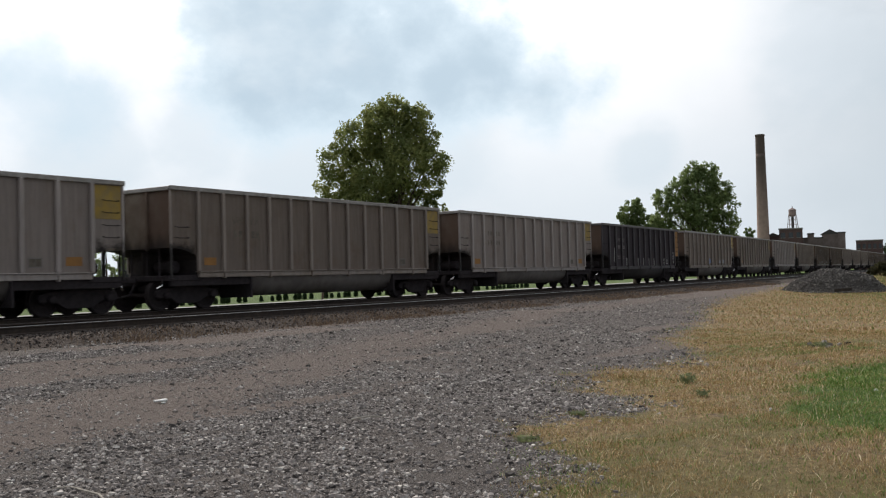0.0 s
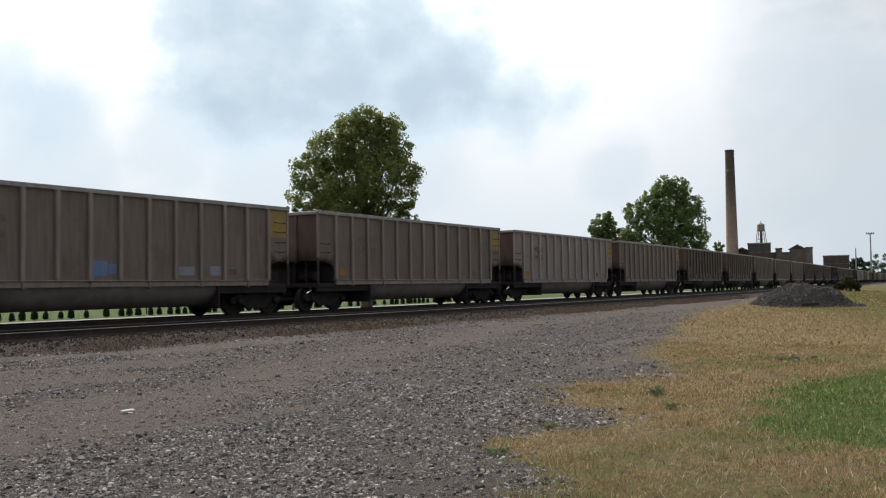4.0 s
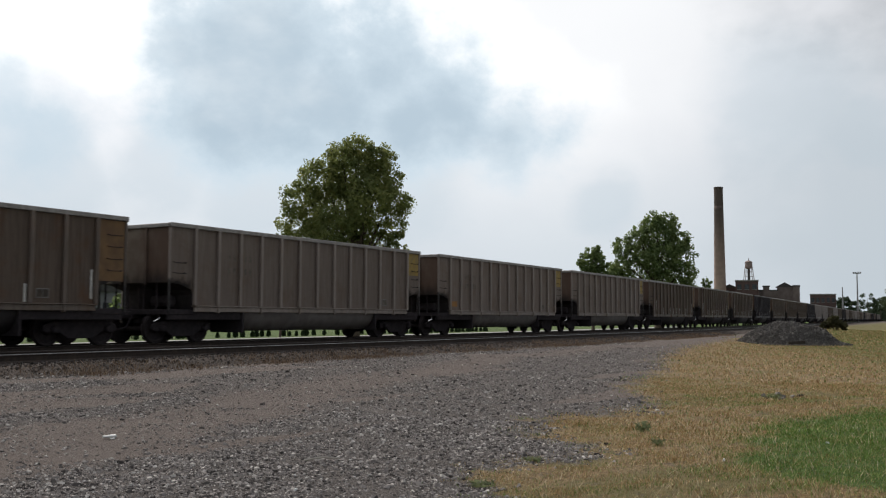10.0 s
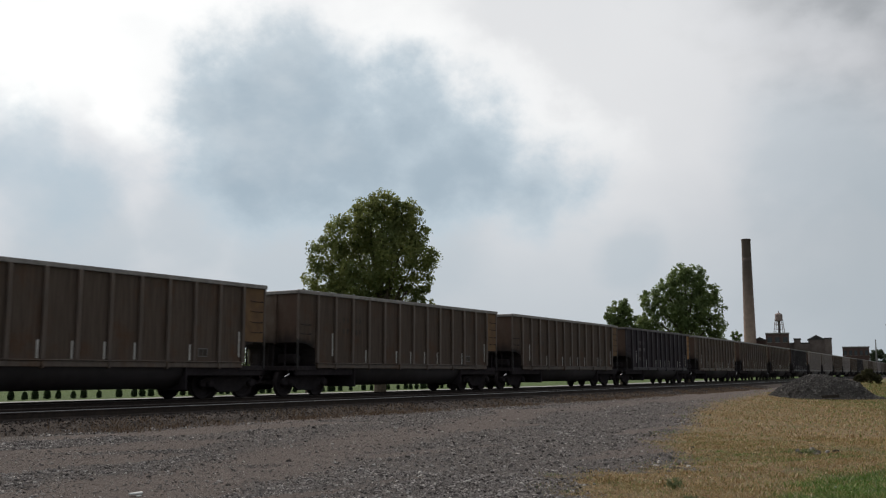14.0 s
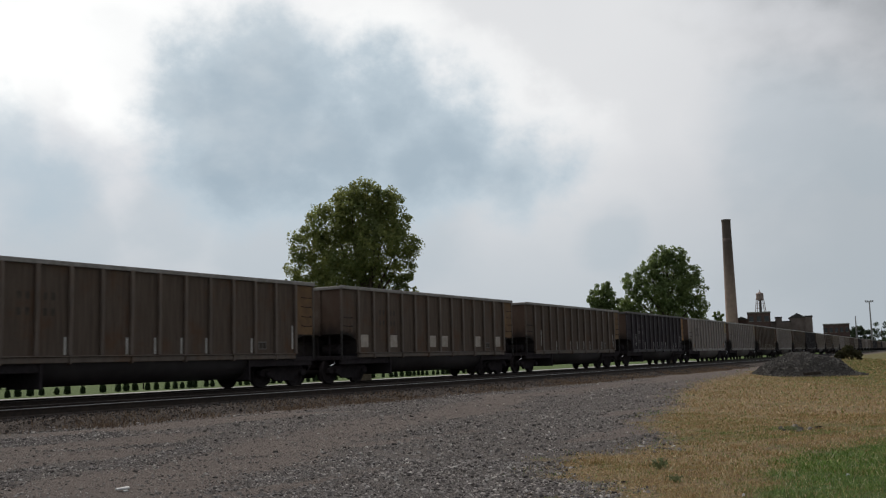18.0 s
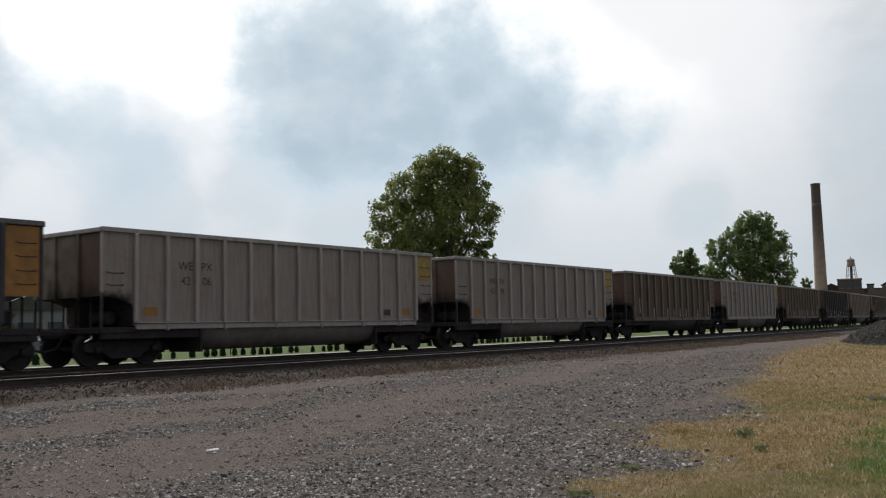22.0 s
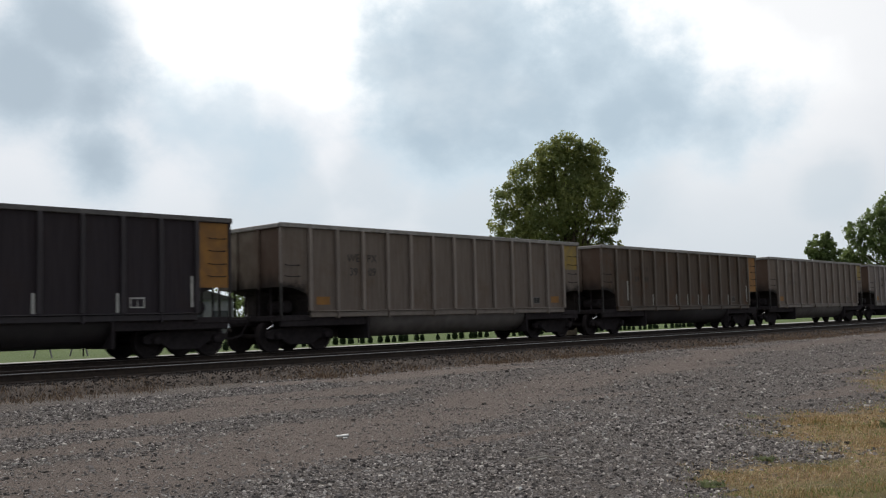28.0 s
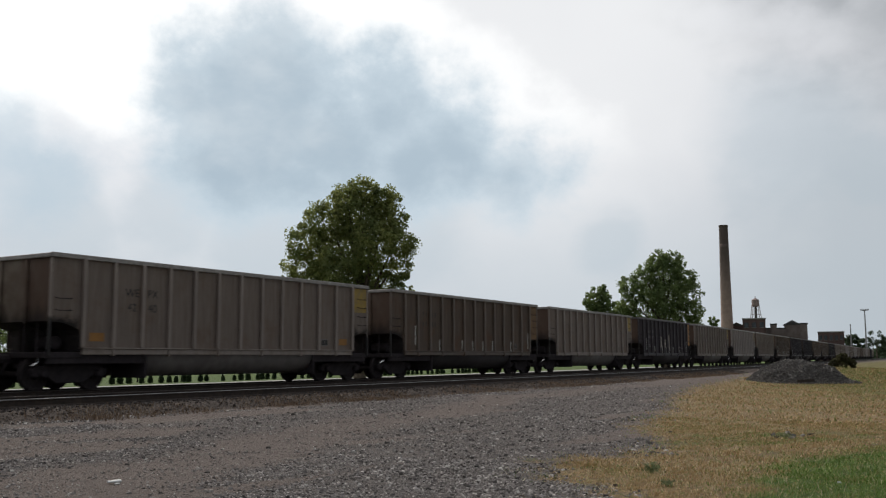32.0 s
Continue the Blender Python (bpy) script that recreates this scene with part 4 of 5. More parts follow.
# ---- trees ----
def make_tree(name, label, at, height, blobs, leaf, trunk_r, count, size, seed, low=0.0):
    """Trunk, limbs and a crown of many small leaves gathered in clumps. blobs: (across, along, up, radius) in metres."""
    rng = np.random.default_rng(seed)
    t = tagged(empty(name, pose(at[0], at[1], float(ground_z(at[0], at[1])) - 0.05)), label, "tree")
    fork = height * 0.3
    bm = tube([(0, 0, -0.2), (0.05, 0, fork * 0.5), (0.1, 0.05, fork), (0.05, 0, height * 0.62), (0, 0, height * 0.85)],
              [trunk_r * 1.3, trunk_r, trunk_r * 0.85, trunk_r * 0.45, trunk_r * 0.12], 10)
    part("trunk", bm, M["bark"], t)
    for bx, by, bz, br in blobs:
        z0 = fork * rng.uniform(0.85, 1.25)
        mid = (bx * 0.45, by * 0.45, z0 + (bz - z0) * 0.55)
        part("limb", tube([(0.08, 0.03, z0), mid, (bx * 0.95, by * 0.95, bz + br * 0.3)], [trunk_r * 0.45, trunk_r * 0.28, trunk_r * 0.06], 6), M["bark"], t)
    # clumps on the blobs, leaves on the clumps
    tot = sum(b[3] ** 2 for b in blobs)
    cen, rad = [], []
    for bx, by, bz, br in blobs:
        k = max(6, int(count[0] * br * br / tot))
        d = rng.normal(size=(k, 3))
        d /= np.linalg.norm(d, axis=1, keepdims=True)
        r = br * rng.uniform(0.3, 1.08, (k, 1)) ** 0.6
        cen.append(np.array((bx, by, bz)) + d * r * np.array((1, 1, 0.9)))
        rad.append(np.full(k, br * 0.27) * rng.uniform(0.5, 1.35, k))
    cen, rad = np.concatenate(cen), np.concatenate(rad)
    cen[:, 2] = np.maximum(cen[:, 2], low or fork * 0.7)
    pick = rng.integers(0, len(cen), count[1])
    d = rng.normal(size=(count[1], 3))
    d /= np.linalg.norm(d, axis=1, keepdims=True)
    p = cen[pick] + d * (rad[pick] * rng.uniform(0.2, 1.0, count[1]) ** 0.5)[:, None]
    up = d * 0.6 + rng.normal(size=(count[1], 3)) * 0.6 + np.array((0, 0, 0.4))
    a = np.cross(up, rng.normal(size=(count[1], 3)))
    a /= np.linalg.norm(a, axis=1, keepdims=True) + 1e-9
    b = np.cross(up, a)
    b /= np.linalg.norm(b, axis=1, keepdims=True) + 1e-9
    s = (size * rng.uniform(0.6, 1.35, count[1]))[:, None]
    v = np.stack([p - a * s * 0.55, p - b * s * 0.4 , p + a * s * 0.55, p + b * s * 0.4], 1).reshape(-1, 3)
    f = np.arange(len(v)).reshape(-1, 4)
    part("crown", raw_mesh("crown", v, f, leaf), None, t, "dense uneven crown of many small leaves")
    return t


def polar(az, d):
    return d * math.cos(radians(az)), d * math.sin(radians(az))


# Across and along are in the tree's own space; 'across' here runs to the right as seen from the lot.
def seen(az, blobs):
    c, s = math.cos(radians(az - 90)), math.sin(radians(az - 90))
    return [(u * c - w * s, u * s + w * c, z, r) for u, w, z, r in blobs]


make_tree("maple_tree", "tall broad maple tree with yellow-green foliage behind the train", polar(34.5, 65), 14.0,
          seen(34.5, [(0.27, 0, 12.85, 1.23), (-0.97, 0.3, 12.45, 1.23), (1.57, 0, 12.40, 1.12), (0.11, 0.5, 11.10, 2.14), (-2.27, 0.3, 11.00, 1.55), (1.89, -0.3, 10.90, 1.39),
                      (-3.62, 0, 9.50, 1.39), (2.65, 0, 9.20, 1.28), (-1.08, 1.2, 9.10, 2.14), (0.97, -1.0, 9.20, 1.93), (-4.05, 0.3, 7.80, 1.28), (2.59, 0.2, 7.50, 1.07),
                      (-1.40, -0.9, 7.30, 1.82), (0.76, 0.9, 7.10, 1.50), (-2.81, -0.4, 6.70, 1.28), (2.70, 0.5, 6.10, 0.86), (0.43, 0.2, 5.50, 1.39), (-1.94, 0.6, 5.10, 1.39)]),
          M["leaf"], 0.34, (1900, 58000), 0.155, 3)
make_tree("sapling", "young yellow-green sapling at the foot of the maple", polar(38.85, 64.2), 7.4,
          seen(38.85, [(0, 0, 6.5, 0.6), (-0.35, 0.1, 5.8, 0.65), (0.4, 0, 5.7, 0.65), (0, 0.1, 4.9, 0.8)]), M["leaf"], 0.07, (120, 6500), 0.14, 5)
make_tree("shade_tree", "round dark green tree beside the railway", polar(16.4, 110), 14.0,
          seen(16.4, [(-0.6, 0, 12.3, 1.35), (1.2, 0, 12.25, 1.3), (0.1, 0, 10.7, 2.0), (-2.2, 0, 10.6, 1.45), (2.2, 0.3, 10.2, 1.5), (-3.9, 0.2, 9.5, 1.25), (-1.8, 0.5, 8.7, 1.9),
                      (2.5, -0.2, 8.4, 1.7), (0.4, -0.8, 8.2, 2.1), (-3.9, 0, 7.2, 1.5), (3.0, 0, 6.4, 1.3), (0.2, 0.6, 6.0, 2.2), (-5.0, 0.3, 6.6, 1.1), (-3.0, 0.5, 5.3, 1.5), (2.9, 0.2, 4.9, 1.3)]),
          M["leaf_dark"], 0.4, (1300, 30000), 0.22, 7)
make_tree("young_tree", "smaller tree standing beside the round one", polar(20.2, 108), 9.9,
          seen(20.2, [(0.1, 0, 8.6, 1.0), (-0.5, 0, 7.7, 1.15), (0.8, 0.2, 7.4, 1.05), (-0.2, 0, 6.4, 1.25), (1.5, 0, 5.8, 1.0), (0.3, 0, 4.9, 1.3)]), M["leaf_dark"], 0.16, (200, 10000), 0.21, 8)


# ---- far structures beyond the train ----
def tall(az, d, el):
    """Height above the lot of something seen at that elevation, d metres off."""
    return EYE + d * math.tan(radians(el + 0.17))


def make_chimney():
    d = 335
    x, y = polar(12.9, d)
    top = tall(12.9, d, 7.45)
    t = tagged(empty("brick_chimney", pose(x, y, 0)), "tall tapering tan brick factory chimney with a sooty top", "chimney")
    prof = [(2.15 - 0.62 * k / 30, top * 0.86 * k / 30) for k in range(31)]
    bm = lathe(prof, 28)
    for f in bm.faces:
        f.smooth = len(f.verts) == 4
    part("shaft", bm, M["chimney"], t)
    part("crown", lathe([(1.53, top * 0.86), (1.50, top * 0.9), (1.47, top * 0.985), (1.56, top * 0.987), (1.56, top), (1.2, top), (1.2, top - 2)], 28), M["chimney_cap"], t, "soot-darkened top courses")
    for k in range(3):
        z = top * (0.2 + 0.22 * k)
        r = 2.15 - 0.62 * z / (top * 0.86)
        part("iron_band", lathe([(r, z - 0.12), (r + 0.05, z - 0.1), (r + 0.05, z + 0.1), (r, z + 0.12)], 28), M["chimney"], t)
    part("base", box(-3.0, -3.0, -0.5, 3.0, 3.0, 5, 0.1), M["brick"], t)


def make_block(name, label, az0, az1, d, el, depth, mat, cat="building", rows=0, cols=0, roof=0.0):
    """A plain works building between two bearings, with parapet and windows."""
    x0, y0 = polar(az0, d)
    x1, y1 = polar(az1, d)
    wide = math.hypot(x1 - x0, y1 - y0)
    face = math.degrees(math.atan2(y1 - y0, x1 - x0))
    h = tall(0, d, el)
    t = tagged(empty(name, pose((x0 + x1) / 2, (y0 + y1) / 2, 0, 0, 0, face)), label, cat)
    # local x along the front, -y toward the lot is flipped by the bearing, so build depth to +x side of travel
    s = -1 if math.cos(radians((az0 + az1) / 2)) * math.sin(radians(face)) * -1 + math.sin(radians((az0 + az1) / 2)) * math.cos(radians(face)) < 0 else 1
    ya, yb = (0, s * depth) if s > 0 else (s * depth, 0)
    part("wall", box(-wide / 2, ya, -0.5, wide / 2, yb, h - 0.4), mat, t)
    if roof:
        part("roof", extrude_profile([(-wide / 2 - 0.4, h - 0.4), (0, h - 0.4 + roof), (wide / 2 + 0.4, h - 0.4)], ya - 0.3, yb + 0.3), M["roof"], t)
    else:
        part("parapet", box(-wide / 2 - 0.15, ya - 0.15, h - 0.4, wide / 2 + 0.15, yb + 0.15, h, 0.05), M["concrete"] if mat is M["brick"] else M["roof"], t)
    for r in range(rows):
        for c in range(cols):
            cx = -wide / 2 + wide * (c + 0.5) / cols
            cz = h - 2.2 - 3.2 * r
            w = part("window", box(cx - wide / cols * 0.28, -0.12, cz - 0.9, cx + wide / cols * 0.28, 0.12, cz + 0.7), M["window_dark"], t)
            part("sill", box(cx - wide / cols * 0.32, -0.22, cz - 1.05, cx + wide / cols * 0.32, 0.22, cz - 0.92), M["concrete"], w)
    return t


def make_water_tower():
    d = 340
    x, y = polar(11.3, d)
    z0, z1 = tall(0, 333, 2.07), tall(0, d, 3.15)
    t = tagged(empty("water_tower", pose(x, y, z0 - 0.02)), "small roof water tank on steel legs above the works", "water tower")
    h = z1 - z0
    part("tank", lathe([(0.3, h * 0.60), (1.2, h * 0.64), (1.22, h * 0.70), (1.22, h * 0.95), (1.28, h * 0.955), (0.15, h * 1.05)], 20), M["tank"], t)
    part("finial", tube([(0, 0, h * 1.03), (0, 0, h * 1.14)], 0.12, 6), M["tank"], t)
    part("riser", tube([(0, 0, 0), (0, 0, h * 0.62)], 0.45, 10), M["roof"], t)
    for k in range(4):
        a = radians(45 + 90 * k)
        part("leg", tube([(2.1 * math.cos(a), 2.1 * math.sin(a), 0), (1.4 * math.cos(a), 1.4 * math.sin(a), h * 0.72)], 0.11, 6), M["tank"], t)
    for z in (0.22, 0.45):
        for k in range(4):
            a, b = radians(45 + 90 * k), radians(135 + 90 * k)
            r = 2.1 - 0.97 * z
            part("brace", tube([(r * math.cos(a), r * math.sin(a), h * z), (r * math.cos(b), r * math.sin(b), h * z)], 0.05, 5), M["tank"], t)


def make_lamp_mast(az, d, el, heads, label, thick=1.0):
    x, y = polar(az, d)
    h = tall(0, d, el)
    t = tagged(empty("lamp_mast", pose(x, y, 0, 0, 0, az - 90)), label, "lamp mast")
    part("pole", tube([(0, 0, -0.5), (0, 0, h)], [0.4 * thick, 0.18 * thick], 8), M["metalpole"], t)
    if heads:
        part("cross_arm", box(-1.3, -0.1, h - 0.5, 1.3, 0.1, h - 0.3), M["metalpole"], t)
        for k in (-1.2, -0.5, 0.5, 1.2):
            part("lamp_head", box(k - 0.25, -0.3, h - 0.3, k + 0.25, 0.25, h + 0.2, 0.05), M["metalpole"], t)
    return t


make_chimney()
make_block("brick_works", "dark red brick works building below the water tank", 12.05, 10.8, 333, 2.07, 18, M["brick"], rows=1, cols=3)
make_water_tower()
make_block("brick_wing", "low brick wing with a shallow roof", 12.75, 12.0, 338, 1.7, 12, M["brick"], roof=1.2)
make_block("low_shed", "long low shed beside the works", 10.8, 9.75, 345, 1.50, 14, M["masonry"])
make_block("roof_plant", "small roof plant house", 10.55, 10.2, 344, 1.74, 5, M["masonry"])
make_block("grain_house", "brown masonry house with a low pitched roof", 9.8, 8.95, 350, 1.72, 12, M["masonry"], roof=1.6)
make_block("stair_tower", "narrow brown tower beside the masonry house", 8.95, 8.58, 349, 1.75, 7, M["masonry"])
make_block("dark_warehouse", "dark flat-roofed warehouse by the line", 8.05, 6.7, 380, 1.25, 16, M["brick"], rows=1, cols=5)
make_lamp_mast(6.36, 400, 1.62, False, "slim steel mast by the yard")
make_lamp_mast(5.6, 390, 2.42, True, "tall yard lamp mast with a crossarm of lamps")

for az, d, top_el, half, seed in ((6.3, 420, 1.18, 1.3, 21), (5.1, 560, 1.18, 1.4, 22), (4.45, 620, 0.95, 1.2, 23), (13.65, 300, 2.75, 0.6, 24)):
    h = tall(0, d, top_el)
    r = d * math.radians(half) / 2
    make_tree("far_tree", "distant hazy green tree beyond the works" if az < 10 else "small leafy tree at the foot of the chimney", polar(az, d), h,
              seen(az, [(0, 0, h * 0.72, min(r, h * 0.3)), (-r * 0.7, 0, h * 0.55, min(r * 0.7, h * 0.3)), (r * 0.7, 0, h * 0.58, min(r * 0.7, h * 0.3)), (0, 0, h * 0.4, min(r, h * 0.35))]),
              M["leaf_far"] if az < 10 else M["leaf_dark"], 0.3, (60, 4500), 0.55 if az < 10 else 0.4, seed)


def make_woods():
    """A long low belt of woods along the horizon behind everything."""
    rng = np.random.default_rng(4)
    n = 26000
    a = np.radians(rng.uniform(-14, 66, n))
    d = rng.uniform(640, 760, n)
    hump = 5.5 + 2.0 * np.sin(a * 31) + 1.3 * np.sin(a * 83 + 1) + 1.0 * np.sin(a * 191)
    z = hump * rng.uniform(0, 1, n) ** 0.7
    p = np.stack([d * np.cos(a), d * np.sin(a), z], -1)
    u = rng.normal(size=(n, 3))
    u /= np.linalg.norm(u, axis=1, keepdims=True)
    w = np.cross(u, rng.normal(size=(n, 3)))
    w /= np.linalg.norm(w, axis=1, keepdims=True)
    s = rng.uniform(0.9, 2.2, (n, 1))
    v = np.stack([p - u * s, p - w * s, p + u * s, p + w * s], 1).reshape(-1, 3)
    tagged(part("far_woods", raw_mesh("far_woods", v, np.arange(len(v)).reshape(-1, 4), M["leaf_far"]), None), "hazy belt of woods along the horizon", "woods", kind="stuff")


make_woods()

# trees and fence at the far end of the grass
make_tree("roadside_tree", "dark leafy tree at the end of the grass strip", polar(3.7, 118), 5.6,
          seen(3.7, [(0, 0, 4.4, 1.0), (-0.5, 0, 3.4, 1.0), (0.5, 0.2, 2.9, 1.0), (0, 0, 2.4, 0.9)]), M["leaf_shade"], 0.14, (320, 13000), 0.15, 31, low=1.5)
make_tree("roadside_tree", "bushy dark tree overhanging the wooden fence", polar(2.35, 100), 5.3,
          seen(2.35, [(0, 0, 4.5, 1.1), (-0.8, 0, 3.7, 1.1), (0.9, 0.2, 3.5, 1.1), (0, 0, 2.4, 1.4), (0.6, 0, 2.0, 1.0)]), M["leaf_shade"], 0.15, (400, 17000), 0.15, 32, low=1.2)
make_tree("garden_tree", "dark tree behind the wooden fence", polar(0.9, 120), 4.9,
          seen(0.9, [(0, 0, 3.5, 1.2), (-1.2, 0, 2.8, 1.1), (1.3, 0, 2.8, 1.2), (2.6, 0, 3.1, 1.3), (4.0, 0, 2.8, 1.3), (-2.2, 0, 2.4, 1.0)]), M["leaf_shade"], 0.18, (340, 14000), 0.16, 33, low=0.5)
make_lamp_mast(2.66, 190, 2.75, False, "thin aerial mast rising behind the trees", 0.3)


def make_fence():
    t = tagged(empty("wooden_fence", pose(0, 0, 0)), "tall dark weathered board fence along the grass", "fence")
    rng = random.Random(9)
    a, b = Vector((33.0, -0.35, 0)), Vector((112.0, 6.7, 0))
    run = (b - a).length
    ang = math.degrees(math.atan2(b.y - a.y, b.x - a.x))
    board = shared("board", box(-0.118, -0.012, 0.0, 0.118, 0.012, 1.75, 0.006), M["wood"])
    n = int(run / 0.265)
    for i in range(n):
        p = a + (b - a) * ((i + 0.5) / n)
        m = pose(p.x, p.y, float(ground_z(p.x, p.y)) + rng.uniform(-0.03, 0.03), rng.uniform(-1.5, 1.5), rng.uniform(-0.8, 0.8), ang)
        part("board", board, None, t).matrix_basis = m
    for i in range(int(run / 2.4) + 1):
        p = a + (b - a) * min(1, i * 2.4 / run)
        part("fence_post", box(-0.06, -0.09, -0.2, 0.06, 0.03 - 0.05, 1.7, 0.01), M["wood"], t).matrix_basis = pose(p.x, p.y - 0.06, 0, 0, 0, ang)
    for z in (0.45, 1.4):
        m = (a + b) / 2
        part("fence_rail", box(-run / 2, -0.05, z - 0.045, run / 2, -0.013, z + 0.045), M["wood"], t).matrix_basis = pose(m.x, m.y, 0, 0, 0, ang)


make_fence()


def make_house():
    x, y = 92.0, -6.6
    t = tagged(empty("white_shed", pose(x, y, 0, 0, 0, 92)), "white sided shed with a grey roof behind the fence", "shed")
    part("wall", box(-3.2, -2.5, 0, 3.2, 2.5, 2.5), M["white_wall"], t)
    for i in range(8):
        part("siding_board", box(-3.23, 2.5, 0.1 + 0.3 * i, 3.23, 2.53, 0.38 + 0.3 * i), M["white_wall"], t)
    part("roof", extrude_profile([(-3.6, 2.45), (0, 3.4), (3.6, 2.45), (3.6, 2.6), (0, 3.55), (-3.6, 2.6)], -2.8, 2.8), M["metalpole"], t)


make_house()


def make_marker():
    x, y = polar(1.58, 23.6)
    t = tagged(empty("marker_post", pose(x, y, float(ground_z(x, y)), 1.2, -1.0, 0)), "white pipeline marker post with an orange domed cap", "marker post")
    part("post", lathe([(0.047, -0.2), (0.047, 1.2)], 16), M["post_white"], t)
    part("cap", lathe([(0.062, 1.0), (0.062, 1.74), (0.056, 1.80), (0.035, 1.835), (0.008, 1.845)], 18), M["post_orange"], t, "orange plastic dome cap")
    part("warning_label", box(-0.055, -0.02, 0.86, -0.044, 0.02, 0.92), M["letter"], t)


make_marker()


# ---- stones, grass and weeds ----
def rocks(name, xy, z, size, mat, seed, squash=0.6, sink=0.25, bedded=False):
    """Angular stones as one mesh; xy, z and size give their places and radii. Bedded ones show no underside."""
    rng = np.random.default_rng(seed)
    n = len(xy)
    ring = np.array([(1, 0.1), (0.1, 1), (-1, -0.1), (-0.1, -1)])
    v = np.zeros((n, 8, 3))
    long = rng.uniform(0.55, 1.0, (n, 1))
    for k, (h, grow) in enumerate(((-1.0, 1.0), (1.0, 0.68))):
        r = grow * rng.uniform(0.7, 1.25, (n, 4))
        v[:, 4 * k:4 * k + 4, 0] = ring[:, 0] * r * 1.15 + rng.normal(0, 0.14, (n, 4))
        v[:, 4 * k:4 * k + 4, 1] = ring[:, 1] * r * long + rng.normal(0, 0.10, (n, 4))
        v[:, 4 * k:4 * k + 4, 2] = h * rng.uniform(0.75, 1.15, (n, 4))
    v[:, :, 2] *= squash * rng.uniform(0.6, 1.15, (n, 1))
    tilt, a = rng.normal(0, 0.4, n), rng.uniform(0, 6.283, n)
    c, s = np.cos(tilt)[:, None], np.sin(tilt)[:, None]
    y2, z2 = v[:, :, 1] * c - v[:, :, 2] * s, v[:, :, 1] * s + v[:, :, 2] * c
    c, s = np.cos(a)[:, None], np.sin(a)[:, None]
    x3, y3 = v[:, :, 0] * c - y2 * s, v[:, :, 0] * s + y2 * c
    q = np.asarray(size)[:, None]
    out = np.stack([xy[:, 0:1] + x3 * q, xy[:, 1:2] + y3 * q, z[:, None] + z2 * q + q * squash * (0.7 - sink)], -1).reshape(-1, 3)
    quad = np.array([(4, 5, 6, 7), (0, 1, 5, 4), (1, 2, 6, 5), (2, 3, 7, 6), (3, 0, 4, 7), (3, 2, 1, 0)])
    if bedded:
        quad = quad[:5]
    f = (quad[None] + 8 * np.arange(n)[:, None, None]).reshape(-1, 4)
    return part(name, raw_mesh(name, out, f, mat), None)


def scatter(n, box4, seed, weight):
    """Places in a box, kept by a weight from 0 to 1."""
    rng = np.random.default_rng(seed)
    x = rng.uniform(box4[0], box4[2], n)
    y = rng.uniform(box4[1], box4[3], n)
    keep = rng.uniform(0, 1, n) < weight(x, y)
    return np.stack([x[keep], y[keep]], -1)


def lot_weight(x, y):
    g, gr, ol, du, bed = zones(x, y)
    lump = 0.55 + 0.45 * wave(x * 1.1, y * 1.1, 3)
    heap = np.clip(0.72 + 0.65 * wave(x * 2.6, y * 2.9, 17) + 0.4 * wave(x * 6.3, y * 5.7, 23), 0.16, 1)
    return np.clip((1 - 1.3 * g) * np.clip(1 - 1.25 * du, 0.03, 1) * (1 - bed) * (0.35 + 0.65 * lump) * heap, 0, 1)


def fan(x, y):
    """Only the ground that the lens ever takes in."""
    a = np.degrees(np.arctan2(y, x))
    return np.where((a > -4) & (a < 74), 1.0, 0.12)


def make_gravel():
    rng = np.random.default_rng(12)
    p = scatter(640000, (-7.0, 0.0, 12.5, 14.8), 41, lambda x, y: lot_weight(x, y) * fan(x, y))
    s = np.exp(rng.normal(math.log(0.0108), 0.5, len(p))).clip(0.005, 0.036)
    tagged(rocks("lot_gravel", p, ground_z(p[:, 0], p[:, 1]), s, M["stone"], 42, 0.55, 0.42, True), "loose grey crushed stone over the lot", "gravel", kind="stuff")
    p = scatter(120000, (11.5, 4.0, 45, 17), 43, lambda x, y: lot_weight(x, y) * fan(x, y) * np.clip(1.3 - x / 45, 0.2, 1))
    s = np.exp(rng.normal(math.log(0.016), 0.45, len(p))).clip(0.008, 0.05)
    tagged(rocks("far_lot_gravel", p, ground_z(p[:, 0], p[:, 1]), s, M["stone"], 44, 0.6, 0.42, True), "loose grey crushed stone further along the lot", "gravel", kind="stuff")
    # few stones lying on the dusty wheel paths
    p = scatter(30000, (3, 6, 18, 13.5), 45, lambda x, y: zones(x, y)[3] * fan(x, y) * np.clip(0.5 + 0.8 * wave(x * 1.5, y * 2.1, 11), 0.05, 1))
    s = np.exp(rng.normal(math.log(0.0085), 0.5, len(p))).clip(0.005, 0.05)
    tagged(rocks("scattered_stones", p, ground_z(p[:, 0], p[:, 1]), s, M["stone"], 46, 0.6, 0.42, True), "single stones on the dusty wheel path", "gravel", kind="stuff")


def make_ballast():
    rng = np.random.default_rng(13)

    def weight(x, y):
        o = off_track(x, y)
        return step(o, -7.6, -6.9) * step(3.6 - o, 0, 0.6) * fan(x, y)

    p = scatter(85000, (3, 13.6, 75, 26.5), 51, weight)
    s = np.exp(rng.normal(math.log(0.021), 0.4, len(p))).clip(0.010, 0.06)
    tagged(rocks("track_ballast", p, ground_z(p[:, 0], p[:, 1]), s, M["ballast"], 52, 0.65, 0.42, True), "dark track ballast", "ballast", kind="stuff")


